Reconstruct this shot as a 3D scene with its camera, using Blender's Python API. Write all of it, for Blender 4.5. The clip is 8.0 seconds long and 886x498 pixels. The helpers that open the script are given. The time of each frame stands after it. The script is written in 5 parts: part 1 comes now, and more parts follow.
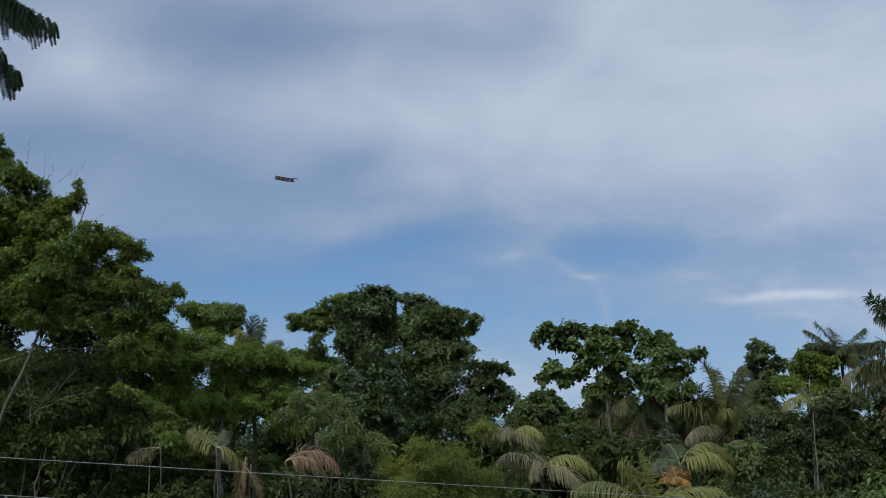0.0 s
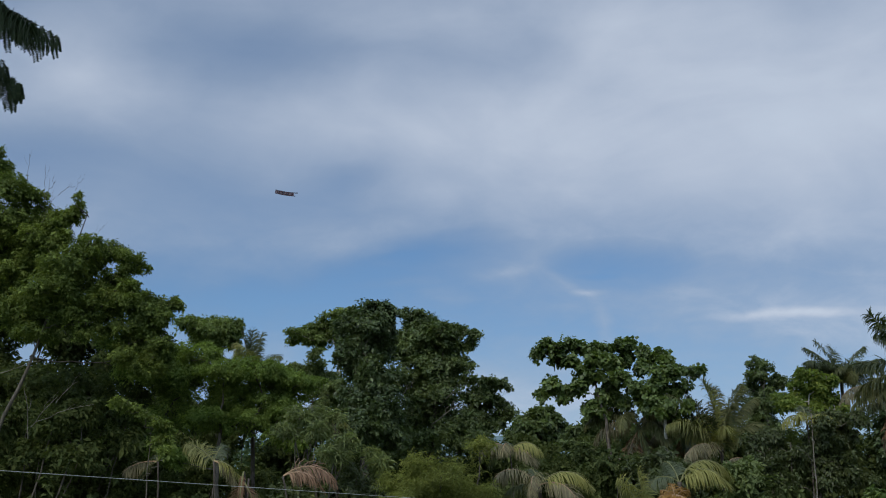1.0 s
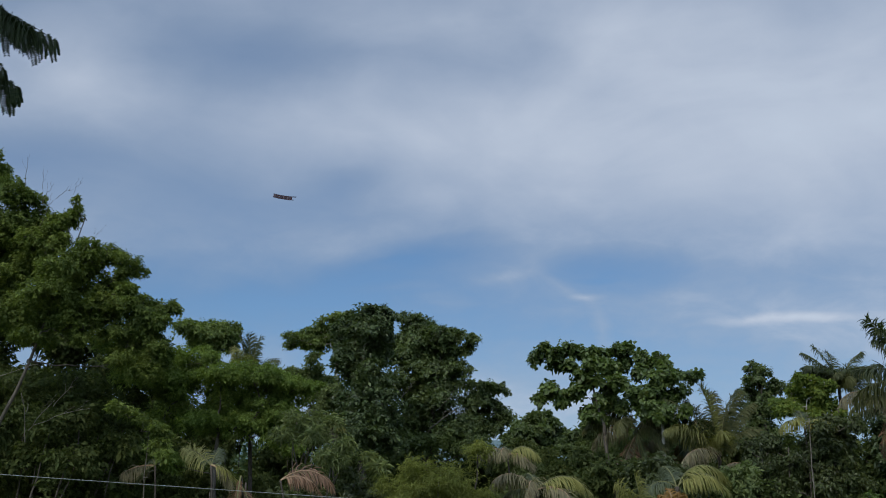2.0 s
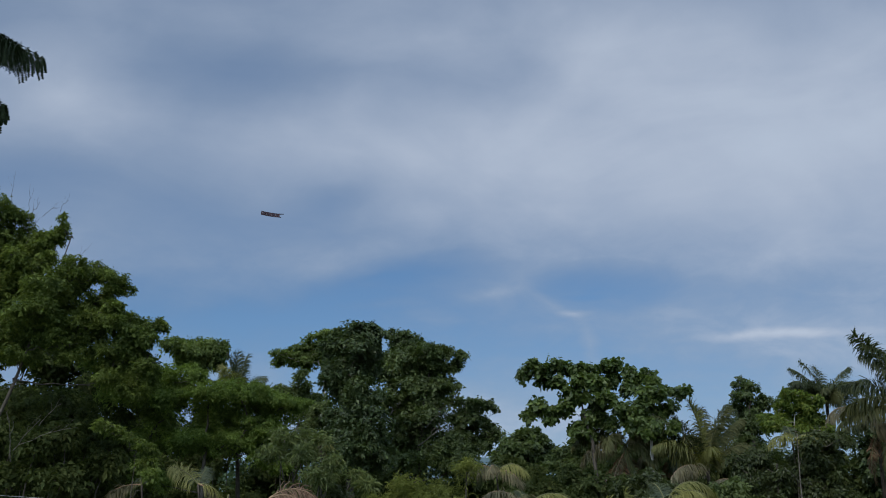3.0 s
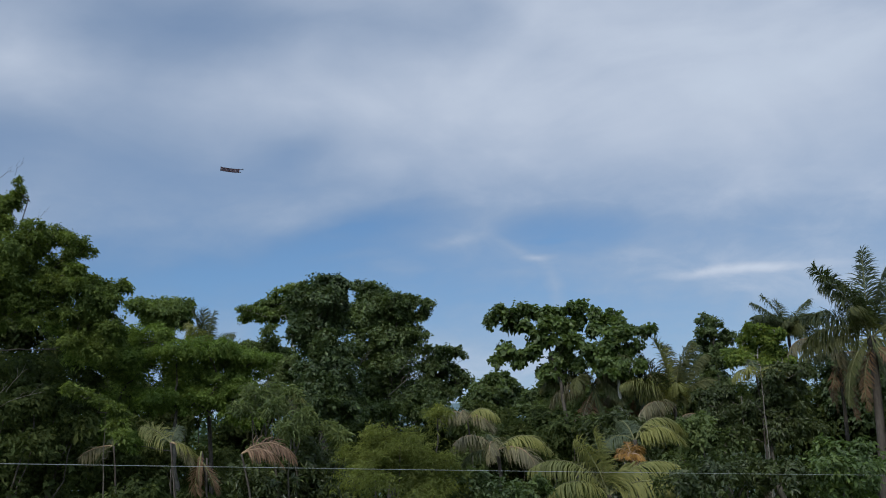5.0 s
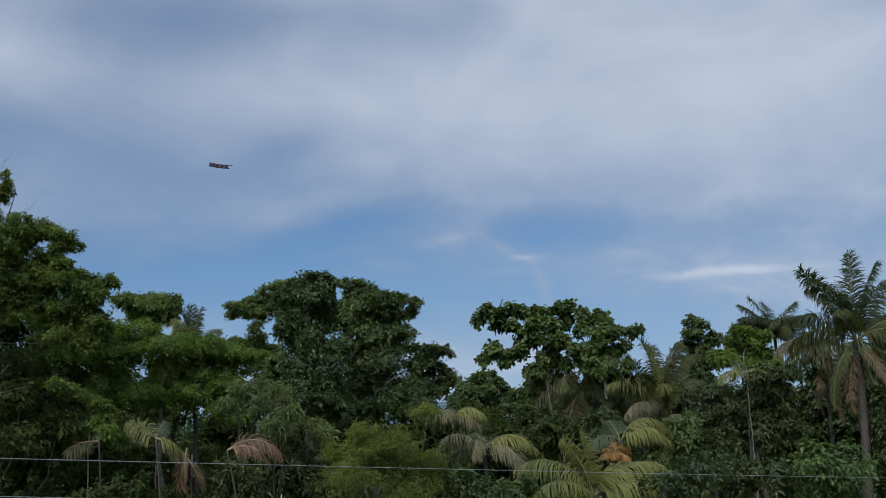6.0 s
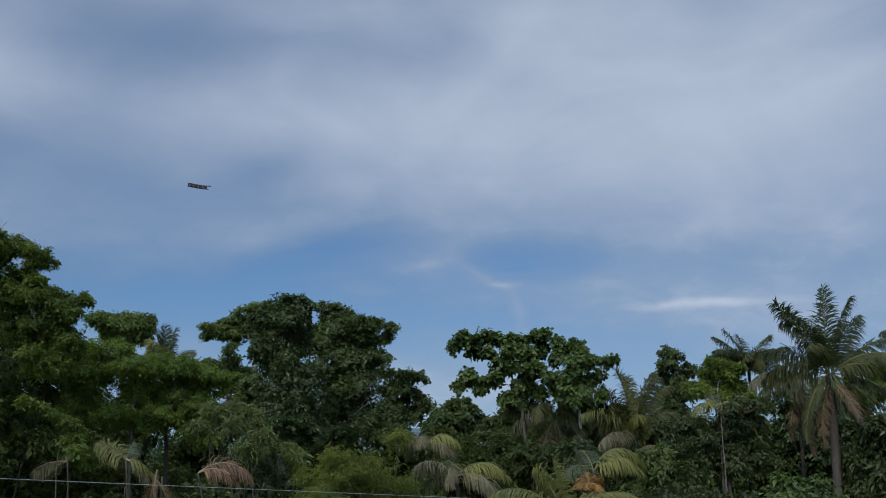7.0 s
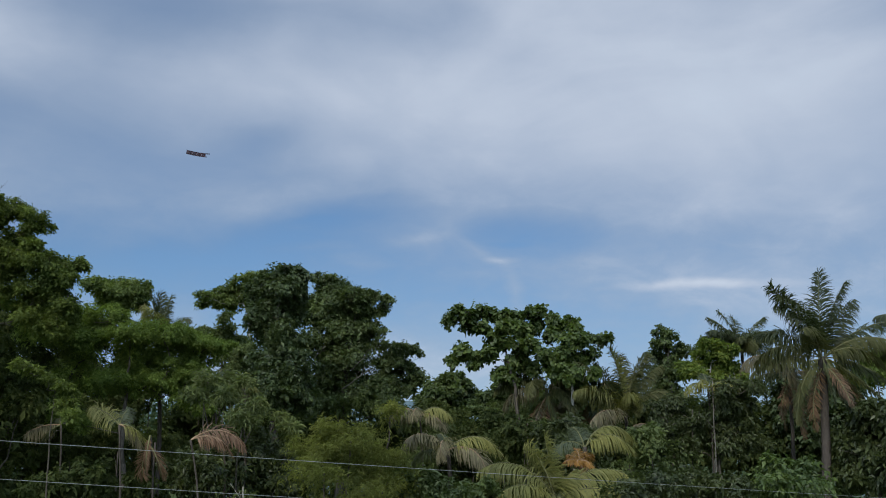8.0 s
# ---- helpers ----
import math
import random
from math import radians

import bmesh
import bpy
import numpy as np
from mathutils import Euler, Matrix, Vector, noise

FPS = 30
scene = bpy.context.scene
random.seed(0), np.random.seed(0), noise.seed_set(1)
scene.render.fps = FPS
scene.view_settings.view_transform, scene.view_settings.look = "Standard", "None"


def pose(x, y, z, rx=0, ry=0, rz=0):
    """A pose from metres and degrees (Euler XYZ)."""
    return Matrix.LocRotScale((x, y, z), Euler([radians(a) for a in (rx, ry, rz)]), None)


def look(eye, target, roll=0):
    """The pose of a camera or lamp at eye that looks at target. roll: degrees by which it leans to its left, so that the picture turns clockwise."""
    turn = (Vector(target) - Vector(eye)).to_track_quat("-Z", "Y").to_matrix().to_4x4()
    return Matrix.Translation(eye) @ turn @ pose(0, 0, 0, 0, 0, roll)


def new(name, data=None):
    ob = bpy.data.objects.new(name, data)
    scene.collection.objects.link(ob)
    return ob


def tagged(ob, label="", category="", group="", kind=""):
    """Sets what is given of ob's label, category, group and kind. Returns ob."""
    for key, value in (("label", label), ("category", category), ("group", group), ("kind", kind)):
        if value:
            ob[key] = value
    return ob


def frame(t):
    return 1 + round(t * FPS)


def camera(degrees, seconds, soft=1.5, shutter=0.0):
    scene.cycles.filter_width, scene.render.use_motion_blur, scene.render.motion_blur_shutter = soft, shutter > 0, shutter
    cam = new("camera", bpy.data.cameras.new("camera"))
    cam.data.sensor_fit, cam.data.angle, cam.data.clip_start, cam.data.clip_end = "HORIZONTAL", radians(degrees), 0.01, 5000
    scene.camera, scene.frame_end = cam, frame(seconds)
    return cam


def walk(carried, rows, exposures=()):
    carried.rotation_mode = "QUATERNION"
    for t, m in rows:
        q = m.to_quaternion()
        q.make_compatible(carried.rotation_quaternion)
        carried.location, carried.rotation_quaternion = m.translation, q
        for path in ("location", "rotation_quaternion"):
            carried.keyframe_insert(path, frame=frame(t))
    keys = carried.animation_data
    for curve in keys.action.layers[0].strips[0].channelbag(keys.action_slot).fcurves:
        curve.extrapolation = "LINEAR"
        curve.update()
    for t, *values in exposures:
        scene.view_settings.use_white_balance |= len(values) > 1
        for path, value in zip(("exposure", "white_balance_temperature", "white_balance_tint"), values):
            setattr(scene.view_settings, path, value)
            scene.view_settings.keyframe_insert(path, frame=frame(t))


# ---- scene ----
# ---------------------------------------------------------------- camera
cam = camera(46.0, 8.0, soft=1.0)
EYE = (0.0, 0.0, 1.6)


def turn(yaw, pitch, roll):
    """Camera standing at EYE: yaw to the left, pitch up, roll leaning left."""
    return pose(*EYE, 90 + pitch, 0, yaw) @ pose(0, 0, 0, 0, 0, roll)


walk(cam, [
    (0.0, turn(0.000, 15.000, 0.000)),
    (0.5, turn(-0.014, 15.470, 0.331)),
    (1.0, turn(-0.021, 15.833, 0.377)),
    (2.5, turn(-0.186, 16.447, 0.497)),
    (3.0, turn(-0.813, 16.995, 0.110)),
    (3.5, turn(-1.852, 16.873, -0.112)),
    (4.0, turn(-2.175, 16.542, -0.641)),
    (4.5, turn(-2.425, 15.123, -2.094)),
    (4.7, turn(-2.600, 14.347, -2.545)),
    (5.8, turn(-3.360, 13.997, -2.359)),
    (6.0, turn(-3.472, 14.027, -2.173)),
    (6.5, turn(-4.088, 14.382, -1.748)),
    (7.0, turn(-4.780, 15.417, -1.201)),
    (7.5, turn(-4.956, 15.687, -0.010)),
    (8.0, turn(-4.929, 13.989, 0.241)),
], exposures=[(0.0, 0.08, 6450, 10), (1.0, 0.05, 6450, 10), (2.5, 0.0, 6400, 10), (3.0, -0.12, 6290, 10), (3.5, -0.13, 6290, 10), (4.0, -0.05, 6350, 10), (4.5, 0.13, 6450, 10), (6.0, 0.03, 6400, 10), (6.5, 0.0, 6350, 10), (7.0, -0.12, 6200, 10), (7.5, -0.21, 6250, 10), (8.0, 0.11, 6480, 10)])

# ---------------------------------------------------------------- sky and sun
SUN_EL, SUN_AZ = 43.0, 205.0          # azimuth clockwise from +y: behind the eye, to its left


def maths(tree, op, a, b=None, c=None, clamp=False):
    n = tree.nodes.new("ShaderNodeMath")
    n.operation, n.use_clamp = op, clamp
    for i, v in enumerate((a, b, c)):
        if v is None:
            continue
        if isinstance(v, (int, float)):
            n.inputs[i].default_value = v
        else:
            tree.links.new(v, n.inputs[i])
    return n.outputs[0]


def blend(tree, fac, a, b, mode="MIX"):
    n = tree.nodes.new("ShaderNodeMix")
    n.data_type, n.blend_type = "RGBA", mode
    for socket, v in ((n.inputs[0], fac), (n.inputs[6], a), (n.inputs[7], b)):
        if isinstance(v, (int, float)):
            socket.default_value = v
        elif isinstance(v, tuple):
            socket.default_value = (*v, 1)
        else:
            tree.links.new(v, socket)
    return n.outputs[2]


def ramp(tree, fac, stops):
    n = tree.nodes.new("ShaderNodeValToRGB")
    while len(n.color_ramp.elements) < len(stops):
        n.color_ramp.elements.new(0.5)
    for e, (p, col) in zip(n.color_ramp.elements, stops):
        e.position, e.color = p, (*col, 1)
    tree.links.new(fac, n.inputs[0])
    return n.outputs[0]


def noise_tex(tree, vector, scale, detail=4.0, rough=0.55, distortion=0.0):
    n = tree.nodes.new("ShaderNodeTexNoise")
    n.inputs["Scale"].default_value, n.inputs["Detail"].default_value = scale, detail
    n.inputs["Roughness"].default_value, n.inputs["Distortion"].default_value = rough, distortion
    tree.links.new(vector, n.inputs["Vector"])
    return n.outputs["Fac"]


world = bpy.data.worlds.new("sky")
scene.world = world
world.use_nodes = True
wt = world.node_tree
wt.nodes.clear()
sky = wt.nodes.new("ShaderNodeTexSky")
sky.sky_type, sky.sun_disc = "NISHITA", False
sky.sun_elevation, sky.sun_rotation = radians(SUN_EL), radians(SUN_AZ)
sky.air_density, sky.dust_density, sky.ozone_density = 1.0, 0.6, 1.5
co = wt.nodes.new("ShaderNodeTexCoord").outputs["Generated"]
sep = wt.nodes.new("ShaderNodeSeparateXYZ")
wt.links.new(co, sep.inputs[0])
sx, sy, sz = sep.outputs
ahead = maths(wt, "MAXIMUM", sy, 0.08)
px, pz = maths(wt, "DIVIDE", sx, ahead), maths(wt, "DIVIDE", sz, ahead)
flat = wt.nodes.new("ShaderNodeCombineXYZ")
wt.links.new(px, flat.inputs[0])
wt.links.new(pz, flat.inputs[1])
# slow swirl that frays the edges of the clouds
long = wt.nodes.new("ShaderNodeMapping")
long.inputs["Scale"].default_value = (3.0, 3.0, 6.5)
long.inputs["Rotation"].default_value = (0.0, radians(-12), 0.0)
wt.links.new(co, long.inputs[0])
wisps = noise_tex(wt, long.outputs[0], 1.6, 5.0, 0.48, 0.6)
fine = noise_tex(wt, long.outputs[0], 5.0, 6.0, 0.6, 0.3)
warp = wt.nodes.new("ShaderNodeTexNoise")
warp.inputs["Scale"].default_value, warp.inputs["Detail"].default_value = 9.0, 3.0
wt.links.new(flat.outputs[0], warp.inputs["Vector"])
shift = wt.nodes.new("ShaderNodeVectorMath")
shift.operation = "MULTIPLY_ADD"
wt.links.new(warp.outputs["Color"], shift.inputs[0])
shift.inputs[1].default_value = (0.05, 0.022, 0.0)
shift.inputs[2].default_value = (-0.025, -0.011, 0.0)
frayed = wt.nodes.new("ShaderNodeVectorMath")
frayed.operation = "ADD"
wt.links.new(flat.outputs[0], frayed.inputs[0])
wt.links.new(shift.outputs[0], frayed.inputs[1])
# cloud banks: across, up, half-width, half-height, lean, thickness
HIGH_BANKS = [
    (0.359, 0.425, 0.269, 0.147, 8, 0.36),
    (-0.078, 0.413, 0.256, 0.055, -6, 0.22),
    (0.066, 0.351, 0.156, 0.042, 12, 0.04),
    (-0.210, 0.495, 0.106, 0.034, 0, -0.11),
    (0.069, 0.495, 0.100, 0.031, 0, -0.08),
    (-0.391, 0.470, 0.093, 0.056, 0, 0.20),
    (-0.428, 0.376, 0.073, 0.042, 0, -0.15),
    (-0.202, 0.345, 0.102, 0.054, 0, -0.03),
    (-0.105, 0.345, 0.036, 0.036, 0, -0.06),
    (-0.126, 0.283, 0.089, 0.019, 14, 0.16),
]
LOW_BANKS = [
    (-0.030, 0.269, 0.077, 0.020, 12, -0.34),
    (0.172, 0.269, 0.053, 0.020, 0, -0.40),
    (-0.213, 0.234, 0.193, 0.035, 0, -0.34),
    (0.009, 0.200, 0.197, 0.040, 0, -0.26),
    (0.330, 0.218, 0.061, 0.005, 3, 0.20),
    (0.369, 0.220, 0.081, 0.004, 3, 0.09),
    (0.147, 0.242, 0.014, 0.003, 2, 0.2),
    (0.124, 0.251, 0.021, 0.005, -28, 0.13),
    (0.156, 0.211, 0.008, 0.023, 12, 0.2),
    (0.334, 0.263, 0.153, 0.024, 0, -0.14),
    (0.090, 0.145, 0.068, 0.034, 0, 0.22),
    (0.227, 0.167, 0.149, 0.023, 0, -0.15),
    (-0.054, 0.246, 0.038, 0.005, 4, 0.15),
    (0.002, 0.233, 0.024, 0.008, 0, 0.15),
    (0.057, 0.261, 0.038, 0.005, 8, 0.09),
    (0.158, 0.259, 0.018, 0.003, 4, -0.14),
    (-0.049, 0.273, 0.025, 0.004, 6, -0.12),
    (0.124, 0.228, 0.032, 0.005, 0, 0.10),
    (-0.121, 0.237, 0.032, 0.005, 5, -0.10),
    (-0.097, 0.361, 0.022, 0.012, 20, -0.08),
    (0.035, 0.305, 0.032, 0.006, 8, -0.08),
]
# broad, faint swellings: across, up, thickness
DRIFTS = [(0.029, 0.548, 0.13), (0.18, 0.549, 0.08), (-0.266, 0.459, -0.06), (-0.118, 0.461, 0.04), (-0.403, 0.376, 0.05), (0.029, 0.38, -0.05), (0.174, 0.382, -0.05), (0.318, 0.383, -0.06), (-0.253, 0.299, -0.04), (0.171, 0.303, -0.06), (0.432, 0.306, -0.06), (-0.248, 0.235, -0.08), (-0.11, 0.237, -0.05), (0.029, 0.238, -0.06), (0.168, 0.239, -0.08)]
cover = maths(wt, "MULTIPLY_ADD", wisps, 0.3, 0.355)
low = maths(wt, "MULTIPLY_ADD", pz, -6.0, 2.1, clamp=True)          # more broken wisps low in the sky
cover = maths(wt, "ADD", cover, maths(wt, "MULTIPLY", maths(wt, "ADD", fine, -0.5), maths(wt, "MULTIPLY_ADD", low, 0.55, 0.08)))
for bx, bz, rx, rz, lean, weight in HIGH_BANKS + LOW_BANKS + [(a, b, 0.125, 0.072, 0, c) for a, b, c in DRIFTS]:
    mp = wt.nodes.new("ShaderNodeMapping")
    mp.vector_type = "TEXTURE"
    mp.inputs["Location"].default_value = (bx, bz, 0)
    mp.inputs["Rotation"].default_value = (0, 0, radians(lean))
    mp.inputs["Scale"].default_value = (rx * 1.6, rz * 1.6, 1)
    wt.links.new(frayed.outputs[0], mp.inputs[0])
    gr = wt.nodes.new("ShaderNodeTexGradient")
    gr.gradient_type = "SPHERICAL"
    wt.links.new(mp.outputs[0], gr.inputs[0])
    cover = maths(wt, "MULTIPLY_ADD", gr.outputs["Fac"], weight, cover)
cover = maths(wt, "ADD", cover, 0.0, clamp=True)
blue = blend(wt, 1.0, sky.outputs[0], (0.064, 0.081, 0.095), "MULTIPLY")
white = ramp(wt, cover, [(0.0, (0.14, 0.234, 0.395)), (0.5, (0.312, 0.388, 0.508)), (0.75, (0.475, 0.54, 0.648)), (1.0, (0.6, 0.678, 0.78))])
thick = ramp(wt, cover, [(0.02, (0.1, 0.1, 0.1)), (0.78, (0.93, 0.93, 0.93))])
toward = wt.nodes.new("ShaderNodeVectorMath")
toward.operation = "DOT_PRODUCT"
wt.links.new(co, toward.inputs[0])
_a, _e = radians(SUN_AZ), radians(SUN_EL)
toward.inputs[1].default_value = (math.sin(_a) * math.cos(_e), math.cos(_a) * math.cos(_e), math.sin(_e))
veil = maths(wt, "POWER", maths(wt, "MAXIMUM", toward.outputs["Value"], 0.0), 1.6)
veil = maths(wt, "MULTIPLY_ADD", veil, 7.0, 1.0)
lit = wt.nodes.new("ShaderNodeVectorMath")
lit.operation = "SCALE"
wt.links.new(white, lit.inputs[0])
wt.links.new(veil, lit.inputs["Scale"])
air = blend(wt, thick, blue, lit.outputs[0])
bg = wt.nodes.new("ShaderNodeBackground")
bg.inputs["Strength"].default_value = 1.0
wt.links.new(air, bg.inputs[0])
wo = wt.nodes.new("ShaderNodeOutputWorld")
wt.links.new(bg.outputs[0], wo.inputs[0])

sun = new("sun", bpy.data.lights.new("sun", "SUN"))
sun.data.energy, sun.data.angle, sun.data.color = 2.2, radians(2.0), (1.0, 0.95, 0.86)
_az, _el = radians(SUN_AZ), radians(SUN_EL)
sun.matrix_world = look((0, 0, 30), (-math.sin(_az) * math.cos(_el), -math.cos(_az) * math.cos(_el), 30 - math.sin(_el)))

# ---------------------------------------------------------------- materials


def material(name):
    m = bpy.data.materials.new(name)
    m.use_nodes = True
    m.node_tree.nodes.clear()
    return m, m.node_tree


def finish(t, shader):
    o = t.nodes.new("ShaderNodeOutputMaterial")
    t.links.new(shader, o.inputs["Surface"])


def principled(t, colour, rough, spec=0.5, metal=0.0):
    p = t.nodes.new("ShaderNodeBsdfPrincipled")
    if isinstance(colour, tuple):
        p.inputs["Base Color"].default_value = (*colour, 1)
    else:
        t.links.new(colour, p.inputs["Base Color"])
    p.inputs["Roughness"].default_value, p.inputs["Metallic"].default_value = rough, metal
    p.inputs["Specular IOR Level"].default_value = spec
    return p


def leaf_material(name, dark, mid, light, rough=0.5, glow=0.3, spec=0.4):
    """Leaves: colour from leaf to leaf and from bough to bough, light passing through the blade."""
    m, t = material(name)
    each = t.nodes.new("ShaderNodeNewGeometry").outputs["Random Per Island"]
    place = t.nodes.new("ShaderNodeTexCoord").outputs["Object"]
    near_mid = lambda c: tuple(0.1 * m + 0.9 * v for m, v in zip(mid, c))
    col = ramp(t, each, [(0.0, near_mid(dark)), (0.5, mid), (0.93, near_mid(light)), (1.0, tuple(min(1, 1.2 * v) for v in light))])
    bough = noise_tex(t, place, 0.55, 3.0)
    col = blend(t, 1.0, col, ramp(t, bough, [(0.3, (0.62, 0.66, 0.7)), (0.7, (1.3, 1.22, 1.0))]), "MULTIPLY")
    p = principled(t, col, rough, spec)
    tr = t.nodes.new("ShaderNodeBsdfTranslucent")
    t.links.new(blend(t, 1.0, col, (1.25, 1.35, 0.6), "MULTIPLY"), tr.inputs[0])
    mix = t.nodes.new("ShaderNodeMixShader")
    mix.inputs[0].default_value = glow
    t.links.new(p.outputs[0], mix.inputs[1])
    t.links.new(tr.outputs[0], mix.inputs[2])
    finish(t, mix.outputs[0])
    return m


def bark_material(name, dark, light):
    m, t = material(name)
    place = t.nodes.new("ShaderNodeTexCoord").outputs["Object"]
    mp = t.nodes.new("ShaderNodeMapping")
    mp.inputs["Scale"].default_value = (6, 6, 1.6)
    t.links.new(place, mp.inputs[0])
    grain = noise_tex(t, mp.outputs[0], 3.0, 6.0, 0.65)
    stain = noise_tex(t, place, 0.9, 3.0)
    col = ramp(t, grain, [(0.3, dark), (0.7, light)])
    col = blend(t, 1.0, col, ramp(t, stain, [(0.35, (0.6, 0.62, 0.55)), (0.7, (1.15, 1.12, 1.1))]), "MULTIPLY")
    p = principled(t, col, 0.85, 0.2)
    bump = t.nodes.new("ShaderNodeBump")
    bump.inputs["Strength"].default_value, bump.inputs["Distance"].default_value = 0.6, 0.02
    t.links.new(grain, bump.inputs["Height"])
    t.links.new(bump.outputs[0], p.inputs["Normal"])
    finish(t, p.outputs[0])
    return m


LEAF_FEATHER = leaf_material("leaf_feathery", (0.071, 0.105, 0.027), (0.105, 0.150, 0.036), (0.148, 0.199, 0.050), 0.7, 0.45, 0.1)
# the feathery leaf again, darkened to paint in the crown's own shade
LEAF_FEATHER_SHADED = leaf_material("leaf_feathery_shaded", (0.057, 0.080, 0.023), (0.087, 0.116, 0.031), (0.131, 0.165, 0.042), 0.7, 0.42, 0.1)
LEAF_OLIVE = leaf_material("leaf_olive", (0.054, 0.075, 0.03), (0.078, 0.102, 0.04), (0.11, 0.138, 0.054), 0.65, 0.4, 0.12)
LEAF_CANOPY = leaf_material("leaf_canopy", (0.062, 0.088, 0.03), (0.09, 0.12, 0.04), (0.125, 0.16, 0.052), 0.65, 0.45, 0.1)
LEAF_DARK = leaf_material("leaf_dark", (0.032, 0.05, 0.02), (0.046, 0.067, 0.027), (0.07, 0.095, 0.038), 0.42, 0.36, 0.2)
LEAF_DEEP = leaf_material("leaf_deep", (0.042, 0.062, 0.022), (0.06, 0.084, 0.03), (0.086, 0.114, 0.04), 0.45, 0.38, 0.2)
LEAF_LOBED = leaf_material("leaf_lobed", (0.042, 0.066, 0.019), (0.062, 0.092, 0.026), (0.092, 0.126, 0.038), 0.45, 0.4, 0.25)
LEAF_LIME = leaf_material("leaf_lime", (0.0595, 0.0892, 0.0204), (0.0935, 0.1318, 0.0272), (0.1487, 0.1742, 0.0357), 0.65, 0.45, 0.12)
LEAF_GLOSSY = leaf_material("leaf_glossy", (0.028, 0.038, 0.013), (0.04, 0.052, 0.018), (0.06, 0.074, 0.027), 0.42, 0.32, 0.2)
# matte dark leaf: shade under the trees is put into its colour
LEAF_SHADED = leaf_material("leaf_understory_shaded", (0.03, 0.042, 0.015), (0.043, 0.057, 0.02), (0.066, 0.08, 0.029), 0.75, 0.38, 0.06)
LEAF_FINE = leaf_material("leaf_fine", (0.085, 0.098, 0.03), (0.115, 0.13, 0.038), (0.15, 0.165, 0.05), 0.7, 0.45, 0.08)
LEAF_PALE = leaf_material("leaf_pale", (0.058, 0.078, 0.028), (0.088, 0.112, 0.04), (0.13, 0.15, 0.058), 0.6, 0.36, 0.2)
FROND_GREEN = leaf_material("frond_green", (0.026, 0.036, 0.013), (0.038, 0.05, 0.018), (0.056, 0.07, 0.027), 0.5, 0.35, 0.2)
FROND_PALE = leaf_material("frond_pale", (0.12, 0.125, 0.042), (0.165, 0.165, 0.056), (0.215, 0.205, 0.08), 0.6, 0.42, 0.15)
FROND_MID = leaf_material("frond_olive", (0.046, 0.052, 0.02), (0.066, 0.071, 0.027), (0.09, 0.092, 0.038), 0.6, 0.4, 0.15)
FROND_DRY = leaf_material("frond_dry", (0.1, 0.06, 0.042), (0.16, 0.1, 0.07), (0.22, 0.145, 0.1), 0.75, 0.35, 0.1)
FROND_ORANGE = leaf_material("frond_orange", (0.12, 0.062, 0.018), (0.19, 0.1, 0.026), (0.26, 0.15, 0.04), 0.6, 0.35, 0.2)
FROND_GREY = leaf_material("frond_withered", (0.08, 0.074, 0.05), (0.125, 0.115, 0.075), (0.17, 0.155, 0.1), 0.75, 0.35, 0.1)
FROND_BROWN = leaf_material("frond_brown", (0.075, 0.048, 0.032), (0.11, 0.07, 0.047), (0.15, 0.098, 0.066), 0.75, 0.35, 0.1)
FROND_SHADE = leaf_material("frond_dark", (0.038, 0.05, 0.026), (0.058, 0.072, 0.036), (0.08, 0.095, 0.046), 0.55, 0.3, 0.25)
BARK_DARK = bark_material("bark_dark", (0.035, 0.03, 0.024), (0.10, 0.085, 0.066))
BARK_PALE = bark_material("bark_pale", (0.2, 0.185, 0.155), (0.42, 0.39, 0.33))
BARK_TWIG = bark_material("bark_twig", (0.08, 0.072, 0.06), (0.17, 0.15, 0.125))
BARK_PALM = bark_material("bark_palm", (0.036, 0.029, 0.024), (0.08, 0.066, 0.054))
RACHIS = bark_material("frond_stalk", (0.085, 0.09, 0.035), (0.16, 0.15, 0.065))
RACHIS_DRY = bark_material("frond_stalk_dry", (0.2, 0.13, 0.08), (0.3, 0.2, 0.12))


def ground_material():
    m, t = material("grassy_ground")
    place = t.nodes.new("ShaderNodeTexCoord").outputs["Object"]
    patches, blades = noise_tex(t, place, 0.12, 5.0), noise_tex(t, place, 14.0, 4.0)
    col = ramp(t, patches, [(0.35, (0.05, 0.075, 0.02)), (0.6, (0.085, 0.105, 0.035)), (0.75, (0.16, 0.12, 0.075))])
    col = blend(t, 1.0, col, ramp(t, blades, [(0.3, (0.6, 0.6, 0.6)), (0.7, (1.3, 1.3, 1.2))]), "MULTIPLY")
    p = principled(t, col, 0.9, 0.2)
    bump = t.nodes.new("ShaderNodeBump")
    bump.inputs["Strength"].default_value, bump.inputs["Distance"].default_value = 0.8, 0.05
    t.links.new(blades, bump.inputs["Height"])
    t.links.new(bump.outputs[0], p.inputs["Normal"])
    finish(t, p.outputs[0])
    return m


def plain_material(name, colour, rough, metal=0.0, spread=0.2):
    m, t = material(name)
    place = t.nodes.new("ShaderNodeTexCoord").outputs["Object"]
    wear = noise_tex(t, place, 12.0, 5.0)
    lo, hi = tuple(v * (1 - spread) for v in colour), tuple(min(1, v * (1 + spread)) for v in colour)
    finish(t, principled(t, ramp(t, wear, [(0.3, lo), (0.7, hi)]), rough, 0.4, metal).outputs[0])
    return m


